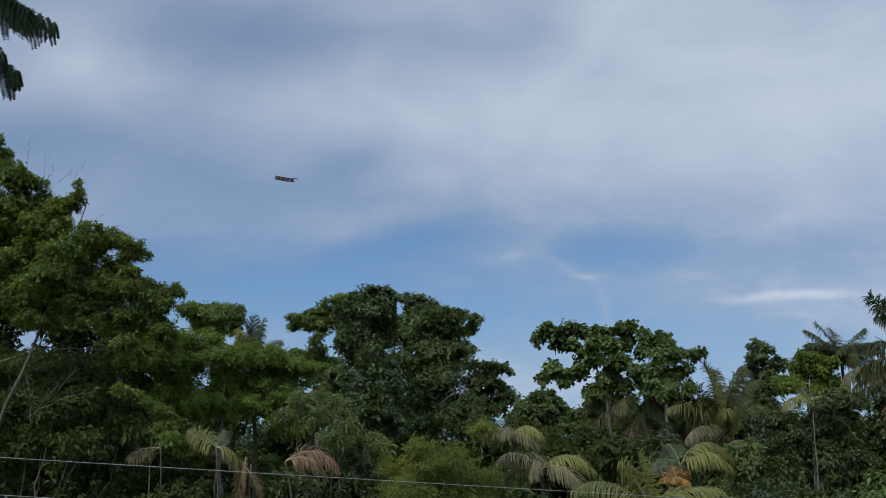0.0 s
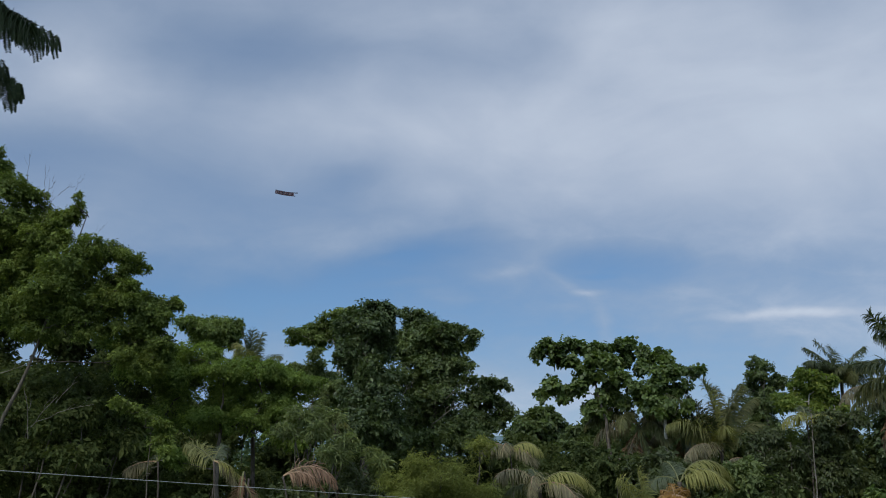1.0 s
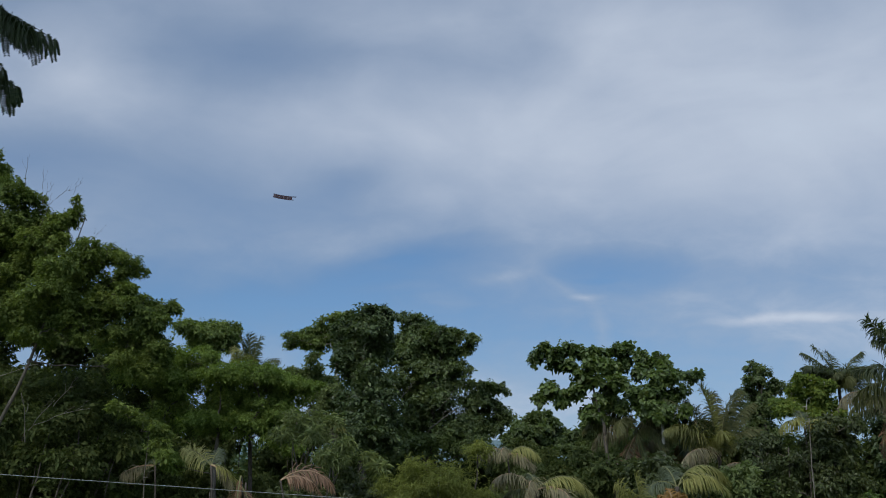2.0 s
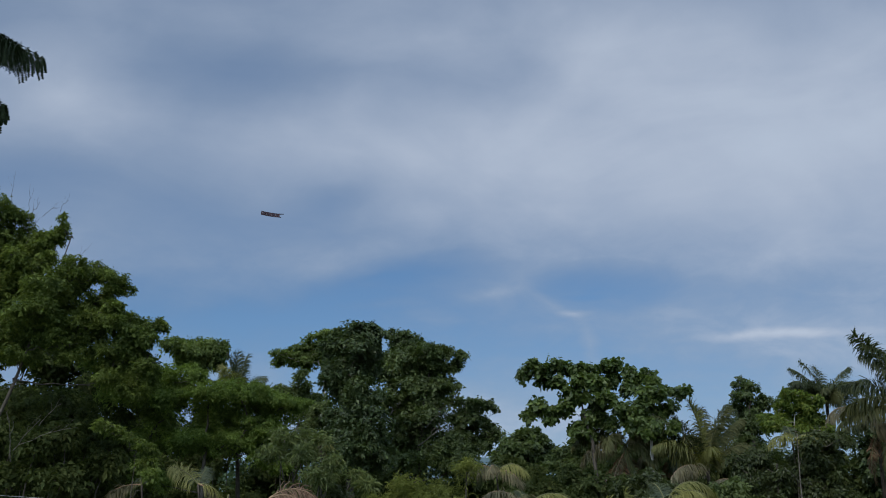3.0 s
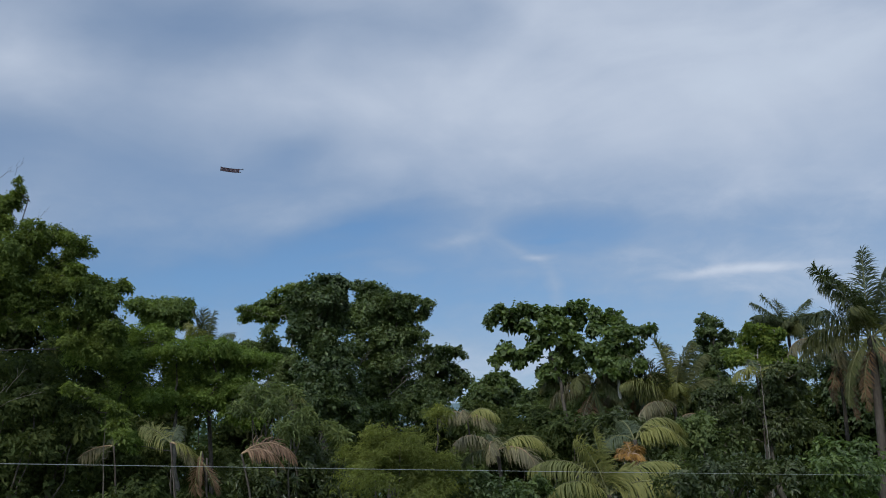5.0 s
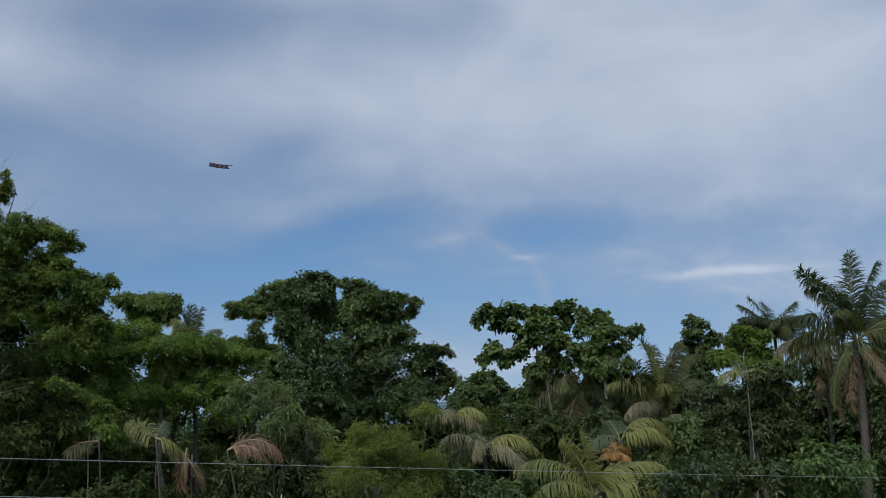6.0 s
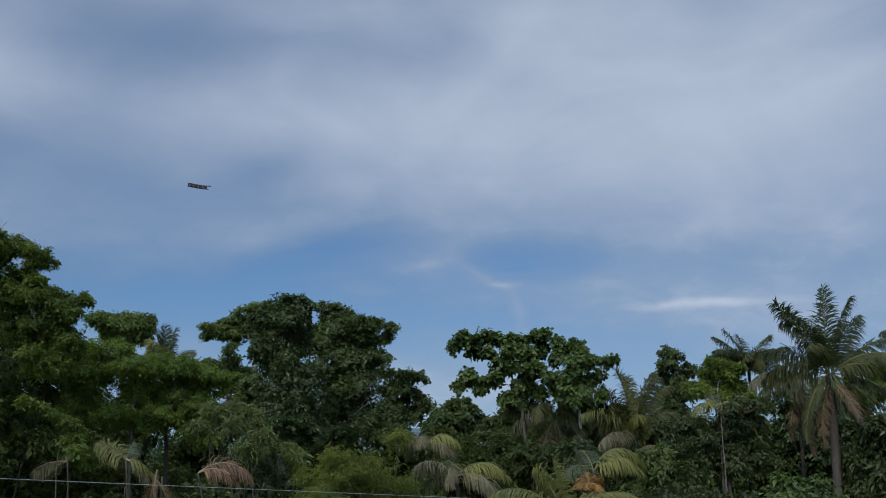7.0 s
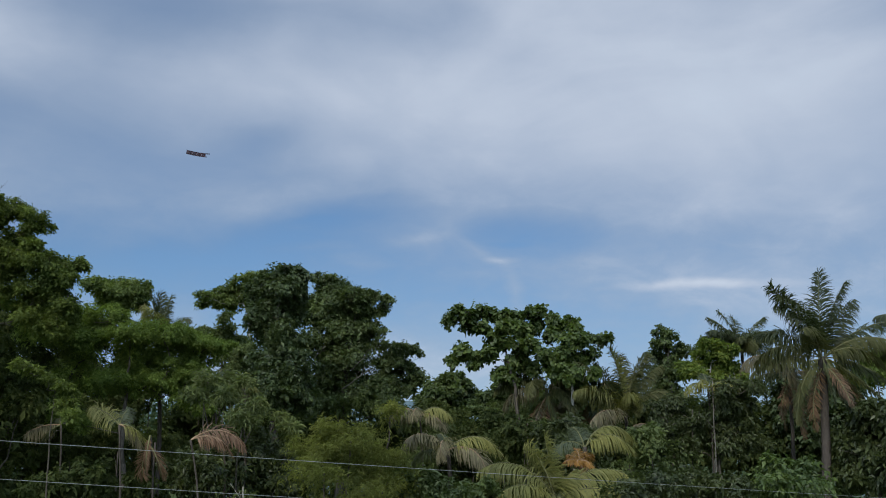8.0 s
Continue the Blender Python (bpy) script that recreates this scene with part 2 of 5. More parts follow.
# distance haze is painted into the blue-grey colour of these woods
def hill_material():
    m, t = material("haze_tinted_woods")
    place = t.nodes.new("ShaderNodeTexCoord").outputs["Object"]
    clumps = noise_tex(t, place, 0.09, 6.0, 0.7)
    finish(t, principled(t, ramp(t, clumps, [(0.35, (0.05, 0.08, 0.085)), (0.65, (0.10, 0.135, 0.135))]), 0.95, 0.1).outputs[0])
    return m


HILL_FAR = hill_material()
GROUND = ground_material()
CABLE = plain_material("cable_sheath", (0.22, 0.225, 0.205), 0.55)
WOOD = plain_material("weathered_wood", (0.26, 0.235, 0.2), 0.85)
CLOTH_RED = plain_material("kite_cloth_red", (0.032, 0.011, 0.016), 0.8)
CLOTH_DARK = plain_material("kite_cloth_dark", (0.016, 0.016, 0.026), 0.8)
CLOTH_PALE = plain_material("kite_cloth_pale", (0.08, 0.068, 0.078), 0.8)
# near-black leaf: shade and backlight are put into the colour
LEAF_SHADE = leaf_material("leaf_near_shaded", (0.014, 0.022, 0.012), (0.02, 0.03, 0.015), (0.028, 0.04, 0.02), 0.7, 0.12, 0.12)
HILL = leaf_material("far_woods", (0.04, 0.065, 0.034), (0.06, 0.09, 0.045), (0.08, 0.11, 0.055), 0.7, 0.3, 0.1)

# ---------------------------------------------------------------- mesh helpers


def mesh_from(name, verts, faces, mat, smooth=False):
    """A mesh of triangles and quads; faces is a list of index arrays, one for each number of corners."""
    me = bpy.data.meshes.new(name)
    verts = np.asarray(verts, dtype=np.float32)
    me.vertices.add(len(verts))
    me.vertices.foreach_set("co", verts.ravel())
    faces = [np.asarray(f, dtype=np.int32) for f in faces if len(f)]
    loops = np.concatenate([f.ravel() for f in faces])
    counts = np.concatenate([np.full(len(f), f.shape[1], dtype=np.int32) for f in faces])
    starts = np.concatenate([[0], np.cumsum(counts)[:-1]]).astype(np.int32)
    me.loops.add(len(loops))
    me.loops.foreach_set("vertex_index", loops)
    me.polygons.add(len(counts))
    me.polygons.foreach_set("loop_start", starts)
    me.polygons.foreach_set("use_smooth", np.full(len(counts), smooth))
    me.update(calc_edges=True)
    me.materials.append(mat)
    return me


def part(name, me, parent, label="", kind=""):
    ob = new(name, me)
    ob.parent = parent
    return tagged(ob, label=label, kind=kind)


def thing(name, x, y, z, label, category, group="", kind=""):
    ob = new(name)
    ob.location = (x, y, z)
    return tagged(ob, label, category, group, kind)


def unit(v):
    return v / np.maximum(np.linalg.norm(v, axis=-1, keepdims=True), 1e-9)


def tube(points, radii, sides=7, rng=None, lumps=0.0):
    """Vertices and quads of a tapered, bent round bar, closed at its end."""
    points, n = np.asarray(points, float), len(points)
    tang = unit(np.gradient(points, axis=0))
    ref = np.where(np.abs(tang[:, 2:3]) > 0.9, np.array([[1.0, 0, 0]]), np.array([[0, 0, 1.0]]))
    a = unit(np.cross(tang, ref))
    b = np.cross(tang, a)
    ang = np.linspace(0, 2 * math.pi, sides, endpoint=False)
    r = np.asarray(radii, float)[:, None] * np.ones((1, sides))
    if rng is not None and lumps:
        r = r * (1 + lumps * rng.normal(size=r.shape))
    v = points[:, None] + r[..., None] * (np.cos(ang)[None, :, None] * a[:, None] + np.sin(ang)[None, :, None] * b[:, None])
    i = np.arange(n - 1)[:, None] * sides + np.arange(sides)[None]
    j = np.arange(n - 1)[:, None] * sides + (np.arange(sides)[None] + 1) % sides
    quads = np.stack([i, j, j + sides, i + sides], -1).reshape(-1, 4)
    last = (n - 1) * sides
    cap = np.array([[last, last + k, last + k + 1] for k in range(1, sides - 1)])
    return v.reshape(-1, 3), quads, cap


def curve_points(a, b, sag, rng, n=9, wobble=0.05):
    """A bent line from a to b that bulges by sag, with a little wobble."""
    s = np.linspace(0, 1, n)[:, None]
    a, b = np.asarray(a, float), np.asarray(b, float)
    p = a + (b - a) * s + np.sin(math.pi * s) * np.asarray(sag, float)
    w = np.cumsum(rng.normal(size=(n, 3)), axis=0)
    w -= w[:1] + (w[-1:] - w[:1]) * s
    return p + w * wobble


def rosettes(centres, axis, rng, size, width, droop, blades):
    """Leafy shoots: blades spread round each shoot's tip and facing its way, so that a shoot catches the light as one."""
    n = len(centres)
    side = unit(np.cross(axis, unit(rng.normal(size=(n, 3)))))
    other = np.cross(axis, side)
    ang = (np.arange(blades) / blades * 2 * math.pi)[None] + rng.uniform(0, 6.28, (n, 1)) + rng.normal(size=(n, blades)) * 0.25
    lift = rng.uniform(0.05, 0.75, (n, blades, 1))
    d = np.cos(ang)[..., None] * side[:, None] + np.sin(ang)[..., None] * other[:, None] + axis[:, None] * lift
    d = unit(d + rng.normal(size=d.shape) * 0.32 + np.array([0, 0, -droop]))
    L = size * rng.uniform(0.65, 1.3, (n, 1, 1)) * rng.uniform(0.45, 1.2, (n, blades, 1))
    W = L * width * rng.uniform(0.8, 1.2, (n, blades, 1))
    across = unit(np.cross(d, axis[:, None] + rng.normal(size=d.shape) * 0.3))
    up = np.cross(across, d)
    c = centres[:, None]
    c = np.repeat(c, blades, 1) + rng.normal(size=d.shape) * size * 0.3
    mid = c + d * L * 0.5 + up * L * 0.06
    tip = c + d * L - np.array([0, 0, 1.0]) * L * 0.25 * (0.4 + droop)
    v = np.stack([c, mid + across * W * 0.5, tip, mid - across * W * 0.5], 2).reshape(-1, 3)
    k = np.arange(n * blades)[:, None] * 4
    return v, np.concatenate([k + [0, 1, 2], k + [0, 2, 3]])


def crown(lobes, rng, size, thick, width=0.5, droop=0.3, flat=0.5, tuft=False, loose=1.0):
    """Foliage of boughs: lobes are (x, y, z, rx, ry, rz). Each bough carries clusters of leafy shoots that push outwards, with gaps between."""
    spots, axes = [], []
    for x, y, z, rx, ry, rz in lobes:
        c, rad = np.array([x, y, z]), np.array([rx, ry, rz])
        mean = (rx * ry * rz) ** (1 / 3)
        n = max(16, int(thick * 10.0 * (mean / size) ** 2))
        k = int(np.clip(5 + 3.5 * mean / size, 6, 26))
        heads = unit(rng.normal(size=(k, 3)) + np.array([0, 0, 0.25]))
        reach = rng.uniform(0.52, 1.12, k)
        pick = rng.integers(0, k, n)
        dirs = unit(heads[pick] + rng.normal(size=(n, 3)) * 0.24)
        far = reach[pick] * np.where(rng.random(n) < 0.7, rng.uniform(0.8, 1.05, n), rng.uniform(0.3, 0.8, n))
        far = far + (rng.random(n) < 0.12) * rng.uniform(0.05, 0.38, n) * loose
        spots.append(c + dirs * far[:, None] * rad)
        axes.append(unit(dirs * 0.75 + np.array([0, 0, 0.25 + 0.55 * flat]) + rng.normal(size=(n, 3)) * 0.3))
    return rosettes(np.concatenate(spots), np.concatenate(axes), rng, size, width, droop, 6)


def ragged(lobes, rng, count=3):
    """Each bough with smaller ones budding from it, so that no outline stays round."""
    out = []
    for x, y, z, rx, ry, rz in lobes:
        out.append((x, y, z, rx * 1.05, ry * 1.05, rz * 1.05))
        for k in range(count if rx > 0.3 else 1):
            d = unit(rng.normal(size=3))
            d[2] = abs(d[2]) * rng.choice([1, 1, -0.5])
            m = rng.uniform(0.2, 0.42)
            out.append((x + d[0] * rx * 0.95, y + d[1] * ry * 0.95, z + d[2] * rz * 0.95, rx * m, ry * m, max(rz * m, rx * m * 0.7)))
    return out


def infill(lobes, rng, count=2):
    """Boughs deeper in the crown, between neighbouring ones."""
    p = np.array(lobes)
    out = []
    for i, (x, y, z, rx, ry, rz) in enumerate(p):
        gap = np.hypot(p[:, 0] - x, (p[:, 2] - z) * 1.2) - 1.15 * (p[:, 3] + rx)
        near = [j for j in np.argsort(gap) if j != i and gap[j] < 0.35][:count + 1]
        for j in near[:count]:
            m = rng.uniform(0.35, 0.65)
            c = p[i] * m + p[j] * (1 - m)
            out.append((c[0], c[1] + rng.uniform(0.2, 0.9) * c[3], c[2], c[3] * 0.95, c[4], max(c[5], c[3] * 0.6)))
    return out


# ---------------------------------------------------------------- ground and distance
gv, gq = [], []
rings = [0, 6, 14, 24, 34, 46, 60, 80, 120, 220, 500, 1200, 3000]
for i, r in enumerate(rings):
    for k in range(48):
        a = 2 * math.pi * k / 48
        h = 0.0 if r > 100 else 0.12 * noise.noise(Vector((r * math.cos(a) * 0.1, r * math.sin(a) * 0.1, 0)))
        gv.append((r * math.cos(a), r * math.sin(a), h - 0.02))
for i in range(len(rings) - 1):
    for k in range(48):
        a, b = i * 48 + k, i * 48 + (k + 1) % 48
        gq.append((a, a + 48, b + 48, b))
ground = tagged(new("ground", mesh_from("ground", gv, [gq], GROUND, True)), "rough grassy ground under the trees", "ground", kind="structure")

# ---------------------------------------------------------------- trees
def grow(name, x, y, lobes, label, leaf, size, thick, fork, trunk_r, seed, bark, tuft=False, bare=(), flat_top=False, deep=1.0):
    """A tree: lobes are (across from the trunk, height, half-width, half-height) of its boughs."""
    rng = np.random.default_rng(seed)
    tree = thing(name, x, y, 0, label, "tree", "trees of the grove")
    width = 0.85 if tuft else 0.62 if leaf in (LEAF_DARK, LEAF_DEEP) else (0.42 if leaf in (LEAF_FEATHER, LEAF_FEATHER_SHADED, LEAF_OLIVE) else 0.5)
    full = []
    for dx, z, rx, rz in lobes:
        ry = rx * rng.uniform(0.9, 1.3)
        full.append((dx, rng.normal() * (0.35 if tuft else 0.5) * deep * max(rx, 0.8), z, rx, ry, rz))
    top = max(l[2] for l in full)
    mean = np.mean([l[0] for l in full])
    fork_at = np.array([mean * 0.35, 0, fork])
    spine = curve_points((0, 0, -0.1), fork_at, (0.1, 0, 0), rng, 10, trunk_r * 0.25)
    v, q, c = tube(spine, np.linspace(trunk_r * 1.25, trunk_r * 0.8, 10), 9, rng, 0.05)
    part("trunk", mesh_from("trunk", v, [q, c], bark, True), tree)
    lean = curve_points(fork_at, (mean, 0, fork + (top - fork) * 0.8), (0, 0, 0), rng, 10, trunk_r * 0.5)
    v, q, c = tube(lean, np.linspace(trunk_r * 0.8, trunk_r * 0.15, 10), 7, rng, 0.05)
    part("leader", mesh_from("leader", v, [q, c], bark, True), tree)
    wood = np.concatenate([spine[6:], lean])
    for lx, ly, lz, rx, ry, rz in sorted(full, key=lambda l: abs(l[0] - mean) + 0.5 * abs(l[2] - fork)):
        away = np.linalg.norm(wood - np.array([lx, ly, lz]), axis=1) + 1.2 * np.maximum(0, wood[:, 2] - lz + 0.25)
        start = wood[np.argmin(away)]
        pts = curve_points(start, (lx, ly, lz + 0.1 * rz), (0, 0, -0.06 * abs(lx - start[0])), rng, 9, 0.06)
        wood = np.concatenate([wood, pts[3:]])
        r0 = min(trunk_r * rng.uniform(0.22, 0.36), 0.008 + 0.035 * rx)
        v, q, c = tube(pts, np.linspace(r0, r0 * 0.25, 9), 6, rng, 0.06)
        vs, qs, cs, base = [v], [q], [c], len(v)
        for k in range(4):
            s = pts[rng.integers(5, 9)]
            e = np.array([lx, ly, lz]) + unit(rng.normal(size=3)) * np.array([rx, ry, rz]) * 0.9
            v2, q2, c2 = tube(curve_points(s, e, (0, 0, 0.05), rng, 5, 0.05), np.linspace(r0 * 0.4, r0 * 0.12, 5), 4)
            vs.append(v2), qs.append(q2 + base), cs.append(c2 + base)
            base += len(v2)
        part("limb", mesh_from("limb", np.concatenate(vs), [np.concatenate(qs), np.concatenate(cs)], bark, True), tree)
    for x0, z0, x1, z1, r0 in bare:
        pts = curve_points((x0, -1.0, z0), (x1, -1.6, z1), (0, 0, 0.05), rng, 9, 0.02)
        v, q, c = tube(pts, np.linspace(r0, r0 * 0.35, 9), 5, rng, 0.05)
        vs, qs, cs, base = [v], [q], [c], len(v)
        for k in range(2):
            i = 4 + 2 * k
            e = pts[i] + unit(pts[-1] - pts[0]) * 0.3 + np.array([rng.normal() * 0.2, rng.normal() * 0.2, 0.3]) * np.linalg.norm(pts[-1] - pts[0]) * 0.4
            v2, q2, c2 = tube(curve_points(pts[i], e, (0, 0, 0), rng, 5, 0.03), np.linspace(r0 * 0.5, r0 * 0.2, 5), 4)
            vs.append(v2), qs.append(q2 + base), cs.append(c2 + base)
            base += len(v2)
        part("bare_branch", mesh_from("bare_branch", np.concatenate(vs), [np.concatenate(qs), np.concatenate(cs)], BARK_TWIG, True), tree, "pale leafless branch")
    droop = {LEAF_DARK: 0.35, LEAF_GLOSSY: 0.6, LEAF_PALE: 0.7}.get(leaf, 0.3)
    deep_in = infill(full, rng, 1 if tuft or flat_top else 2)
    full = ([(x, y, z, rx * 1.15, ry * 1.15, rz * 1.15) for x, y, z, rx, ry, rz in full] if tuft else ragged(full, rng, 2 if flat_top else 4)) + deep_in
    v, f = crown(full, rng, size, thick, width, droop, 0.9 if leaf in (LEAF_FEATHER, LEAF_FEATHER_SHADED, LEAF_OLIVE) else 0.5, tuft, 1.7 if leaf in (LEAF_DARK, LEAF_DEEP, LEAF_CANOPY) else 1.0)
    part("crown", mesh_from("crown", v, [f], leaf), tree, kind="stuff")
    return tree


def shrub(name, x, y, lobes, label, leaf, size, thick, seed):
    """A bush: stems from the ground to each bough, and the leaves."""
    rng = np.random.default_rng(seed)
    bush = thing(name, x, y, 0, label, "shrub", "undergrowth")
    full = [(dx, rng.normal() * 0.5, z, rx, rx * 1.1, rz) for dx, z, rx, rz in lobes]
    for lx, ly, lz, rx, ry, rz in full:
        pts = curve_points((lx * 0.4, ly * 0.4, -0.05), (lx, ly, lz), (0, 0, 0), rng, 8, 0.08)
        v, q, c = tube(pts, np.linspace(0.05, 0.015, 8), 6, rng, 0.06)
        part("stem", mesh_from("stem", v, [q, c], BARK_DARK, True), bush)
    skirt = [(dx * 0.9, ly, max(0.6, z * 0.45), rx * 1.1, ry, max(0.5, z * 0.4)) for dx, ly, z, rx, ry, rz in full[::2]]
    width = 0.22 if leaf in (LEAF_FINE, LEAF_PALE) else 0.5
    v, f = crown(ragged(full, rng, 5), rng, size, thick * (0.6 if width < 0.3 else 1.0), width, 0.4, 0.5)
    v2, f2 = crown(skirt, rng, size * 1.4, thick * 0.4, width, 0.4, 0.5)
    part("foliage", mesh_from("foliage", np.concatenate([v, v2]), [np.concatenate([f, f2 + len(v)])], leaf), bush, kind="stuff")
    return bush


# ---------------------------------------------------------------- palms
def frond_mesh(rng, az, el, bend, length, mat, hang=0.5, blade=0.62, pairs=46, wind=(0.22, 0.0, 0.0)):
    """One feather frond from the origin: az degrees from +x to +y, el its first rise, bend how far it falls over."""
    n = 15
    s = np.linspace(0, 1, n)
    e = np.radians(el - bend * s ** 1.25)
    a = np.radians(az + rng.normal() * 6 * s)
    step = np.stack([np.cos(e) * np.cos(a), np.cos(e) * np.sin(a), np.sin(e)], -1) + np.asarray(wind) * s[:, None] * 0.5
    path = np.concatenate([[np.zeros(3)], np.cumsum(unit(step[:-1]) * length / (n - 1), 0)])
    v, q, c = tube(path, np.linspace(0.026, 0.006, n), 5)
    tang = unit(np.gradient(path, axis=0))
    t = np.repeat(np.linspace(0.13, 0.995, pairs), 2) + rng.normal(size=pairs * 2) * 0.004
    t = np.clip(t, 0.1, 1.0)
    sign = np.tile([1.0, -1.0], pairs)[:, None]
    base = np.stack([np.interp(t, s, path[:, k]) for k in range(3)], -1)
    T = unit(np.stack([np.interp(t, s, tang[:, k]) for k in range(3)], -1))
    S = np.cross(T, np.array([[0, 0, 1.0]])) + np.array([[1e-3, 1e-3, 0]])
    S = unit(S)
    N = np.cross(S, T)
    roll = rng.normal() * 0.5
    S, N = S * math.cos(roll) + N * math.sin(roll), N * math.cos(roll) - S * math.sin(roll)
    L = blade * np.sin(math.pi * (0.16 + 0.74 * t[:, None])) ** 0.7 * rng.uniform(0.85, 1.12, (pairs * 2, 1))
    sweep = np.radians(30 + 32 * t * t + rng.normal(size=pairs * 2) * 9)[:, None]
    hang = hang * rng.uniform(0.6, 1.5, (pairs * 2, 1)) * (0.85 + 0.25 * np.sin(t * 5 + rng.uniform(0, 6))[:, None])
    hang = hang * (0.2 + 0.8 * np.hypot(T[:, :1], T[:, 1:2]))
    d0 = unit(S * sign * np.cos(sweep) + T * np.sin(sweep) + N * 0.22 + np.array([0, 0, -0.45]) * hang + np.asarray(wind) * 0.7 + rng.normal(size=base.shape) * 0.13)
    d1 = unit(d0 + np.array([0, 0, -0.6]) * hang + np.asarray(wind) * 0.6)
    d2 = unit(d1 + np.array([0, 0, -0.7]) * hang + np.asarray(wind))
    wv = unit(T - d0 * (T * d0).sum(-1, keepdims=True)) * 0.5
    w = (0.014 + 0.008 * length) * rng.uniform(0.75, 1.25, (pairs * 2, 1))
    first = base + d0 * L * 0.33
    second = first + d1 * L * 0.34
    tip = second + d2 * L * 0.33
    b = np.stack([base - wv * w * 0.6, base + wv * w * 0.6, first + wv * w, first - wv * w, second + wv * w * 0.8, second - wv * w * 0.8, tip], 1).reshape(-1, 3)
    k = np.arange(pairs * 2)[:, None] * 7
    blades = mesh_from("frond", b, [np.concatenate([k + [0, 1, 2, 3], k + [3, 2, 4, 5]]), k + [5, 4, 6]], mat)
    dry = mat in (FROND_DRY, FROND_GREY, FROND_ORANGE)
    return blades, mesh_from("stalk", v, [q, c], RACHIS_DRY if dry else RACHIS, True)


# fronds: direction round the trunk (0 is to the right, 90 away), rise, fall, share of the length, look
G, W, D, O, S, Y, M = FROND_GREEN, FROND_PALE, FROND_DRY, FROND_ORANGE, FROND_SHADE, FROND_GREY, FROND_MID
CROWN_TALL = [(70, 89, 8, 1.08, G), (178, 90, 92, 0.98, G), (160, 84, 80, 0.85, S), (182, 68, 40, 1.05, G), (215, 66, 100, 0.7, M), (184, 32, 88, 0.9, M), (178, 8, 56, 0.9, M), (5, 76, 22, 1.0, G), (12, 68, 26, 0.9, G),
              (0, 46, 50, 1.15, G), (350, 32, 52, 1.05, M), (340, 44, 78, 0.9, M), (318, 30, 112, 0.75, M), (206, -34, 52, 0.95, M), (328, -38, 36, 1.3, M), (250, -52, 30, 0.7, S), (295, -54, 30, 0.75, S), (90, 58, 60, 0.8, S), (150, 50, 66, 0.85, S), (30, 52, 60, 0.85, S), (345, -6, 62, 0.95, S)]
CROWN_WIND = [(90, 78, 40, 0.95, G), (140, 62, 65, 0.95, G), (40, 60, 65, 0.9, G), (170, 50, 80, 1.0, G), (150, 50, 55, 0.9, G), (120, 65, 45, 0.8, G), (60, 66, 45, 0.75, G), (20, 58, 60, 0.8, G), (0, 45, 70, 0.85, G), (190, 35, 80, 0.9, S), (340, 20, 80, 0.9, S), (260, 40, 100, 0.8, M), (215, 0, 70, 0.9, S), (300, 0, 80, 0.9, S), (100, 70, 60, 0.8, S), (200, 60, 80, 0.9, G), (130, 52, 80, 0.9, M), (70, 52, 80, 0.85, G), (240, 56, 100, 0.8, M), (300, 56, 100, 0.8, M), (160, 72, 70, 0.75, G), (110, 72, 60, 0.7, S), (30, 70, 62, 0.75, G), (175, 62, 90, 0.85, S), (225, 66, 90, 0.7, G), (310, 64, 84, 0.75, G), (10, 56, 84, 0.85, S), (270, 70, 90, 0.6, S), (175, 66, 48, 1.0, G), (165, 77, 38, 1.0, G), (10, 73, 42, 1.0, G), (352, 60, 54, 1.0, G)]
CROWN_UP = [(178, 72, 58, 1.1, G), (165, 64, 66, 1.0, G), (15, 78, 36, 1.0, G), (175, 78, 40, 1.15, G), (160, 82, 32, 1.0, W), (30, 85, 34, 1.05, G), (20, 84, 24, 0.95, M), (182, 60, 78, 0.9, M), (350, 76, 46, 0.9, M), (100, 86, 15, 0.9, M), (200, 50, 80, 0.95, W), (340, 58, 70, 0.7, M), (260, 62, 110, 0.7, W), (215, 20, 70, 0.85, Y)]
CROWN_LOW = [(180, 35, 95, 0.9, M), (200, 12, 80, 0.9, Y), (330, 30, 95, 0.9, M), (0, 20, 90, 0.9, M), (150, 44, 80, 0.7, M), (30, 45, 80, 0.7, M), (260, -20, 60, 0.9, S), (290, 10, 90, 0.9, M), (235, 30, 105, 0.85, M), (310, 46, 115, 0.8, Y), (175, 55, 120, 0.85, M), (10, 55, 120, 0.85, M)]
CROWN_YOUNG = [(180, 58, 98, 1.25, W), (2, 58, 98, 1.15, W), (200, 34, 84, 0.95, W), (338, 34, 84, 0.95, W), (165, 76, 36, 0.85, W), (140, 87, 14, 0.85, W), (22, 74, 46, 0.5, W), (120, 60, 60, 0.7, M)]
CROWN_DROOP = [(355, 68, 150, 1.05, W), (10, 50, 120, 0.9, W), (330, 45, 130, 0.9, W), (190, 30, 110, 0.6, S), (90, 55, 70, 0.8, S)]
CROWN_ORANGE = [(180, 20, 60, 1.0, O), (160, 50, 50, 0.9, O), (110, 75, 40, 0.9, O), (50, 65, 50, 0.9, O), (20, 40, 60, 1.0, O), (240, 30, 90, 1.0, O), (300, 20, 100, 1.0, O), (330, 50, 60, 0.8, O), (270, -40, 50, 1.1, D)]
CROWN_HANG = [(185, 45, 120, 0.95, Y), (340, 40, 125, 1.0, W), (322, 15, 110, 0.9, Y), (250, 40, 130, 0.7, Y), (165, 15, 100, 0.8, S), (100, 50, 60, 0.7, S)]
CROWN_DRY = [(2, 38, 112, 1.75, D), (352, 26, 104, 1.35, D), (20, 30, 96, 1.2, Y)]
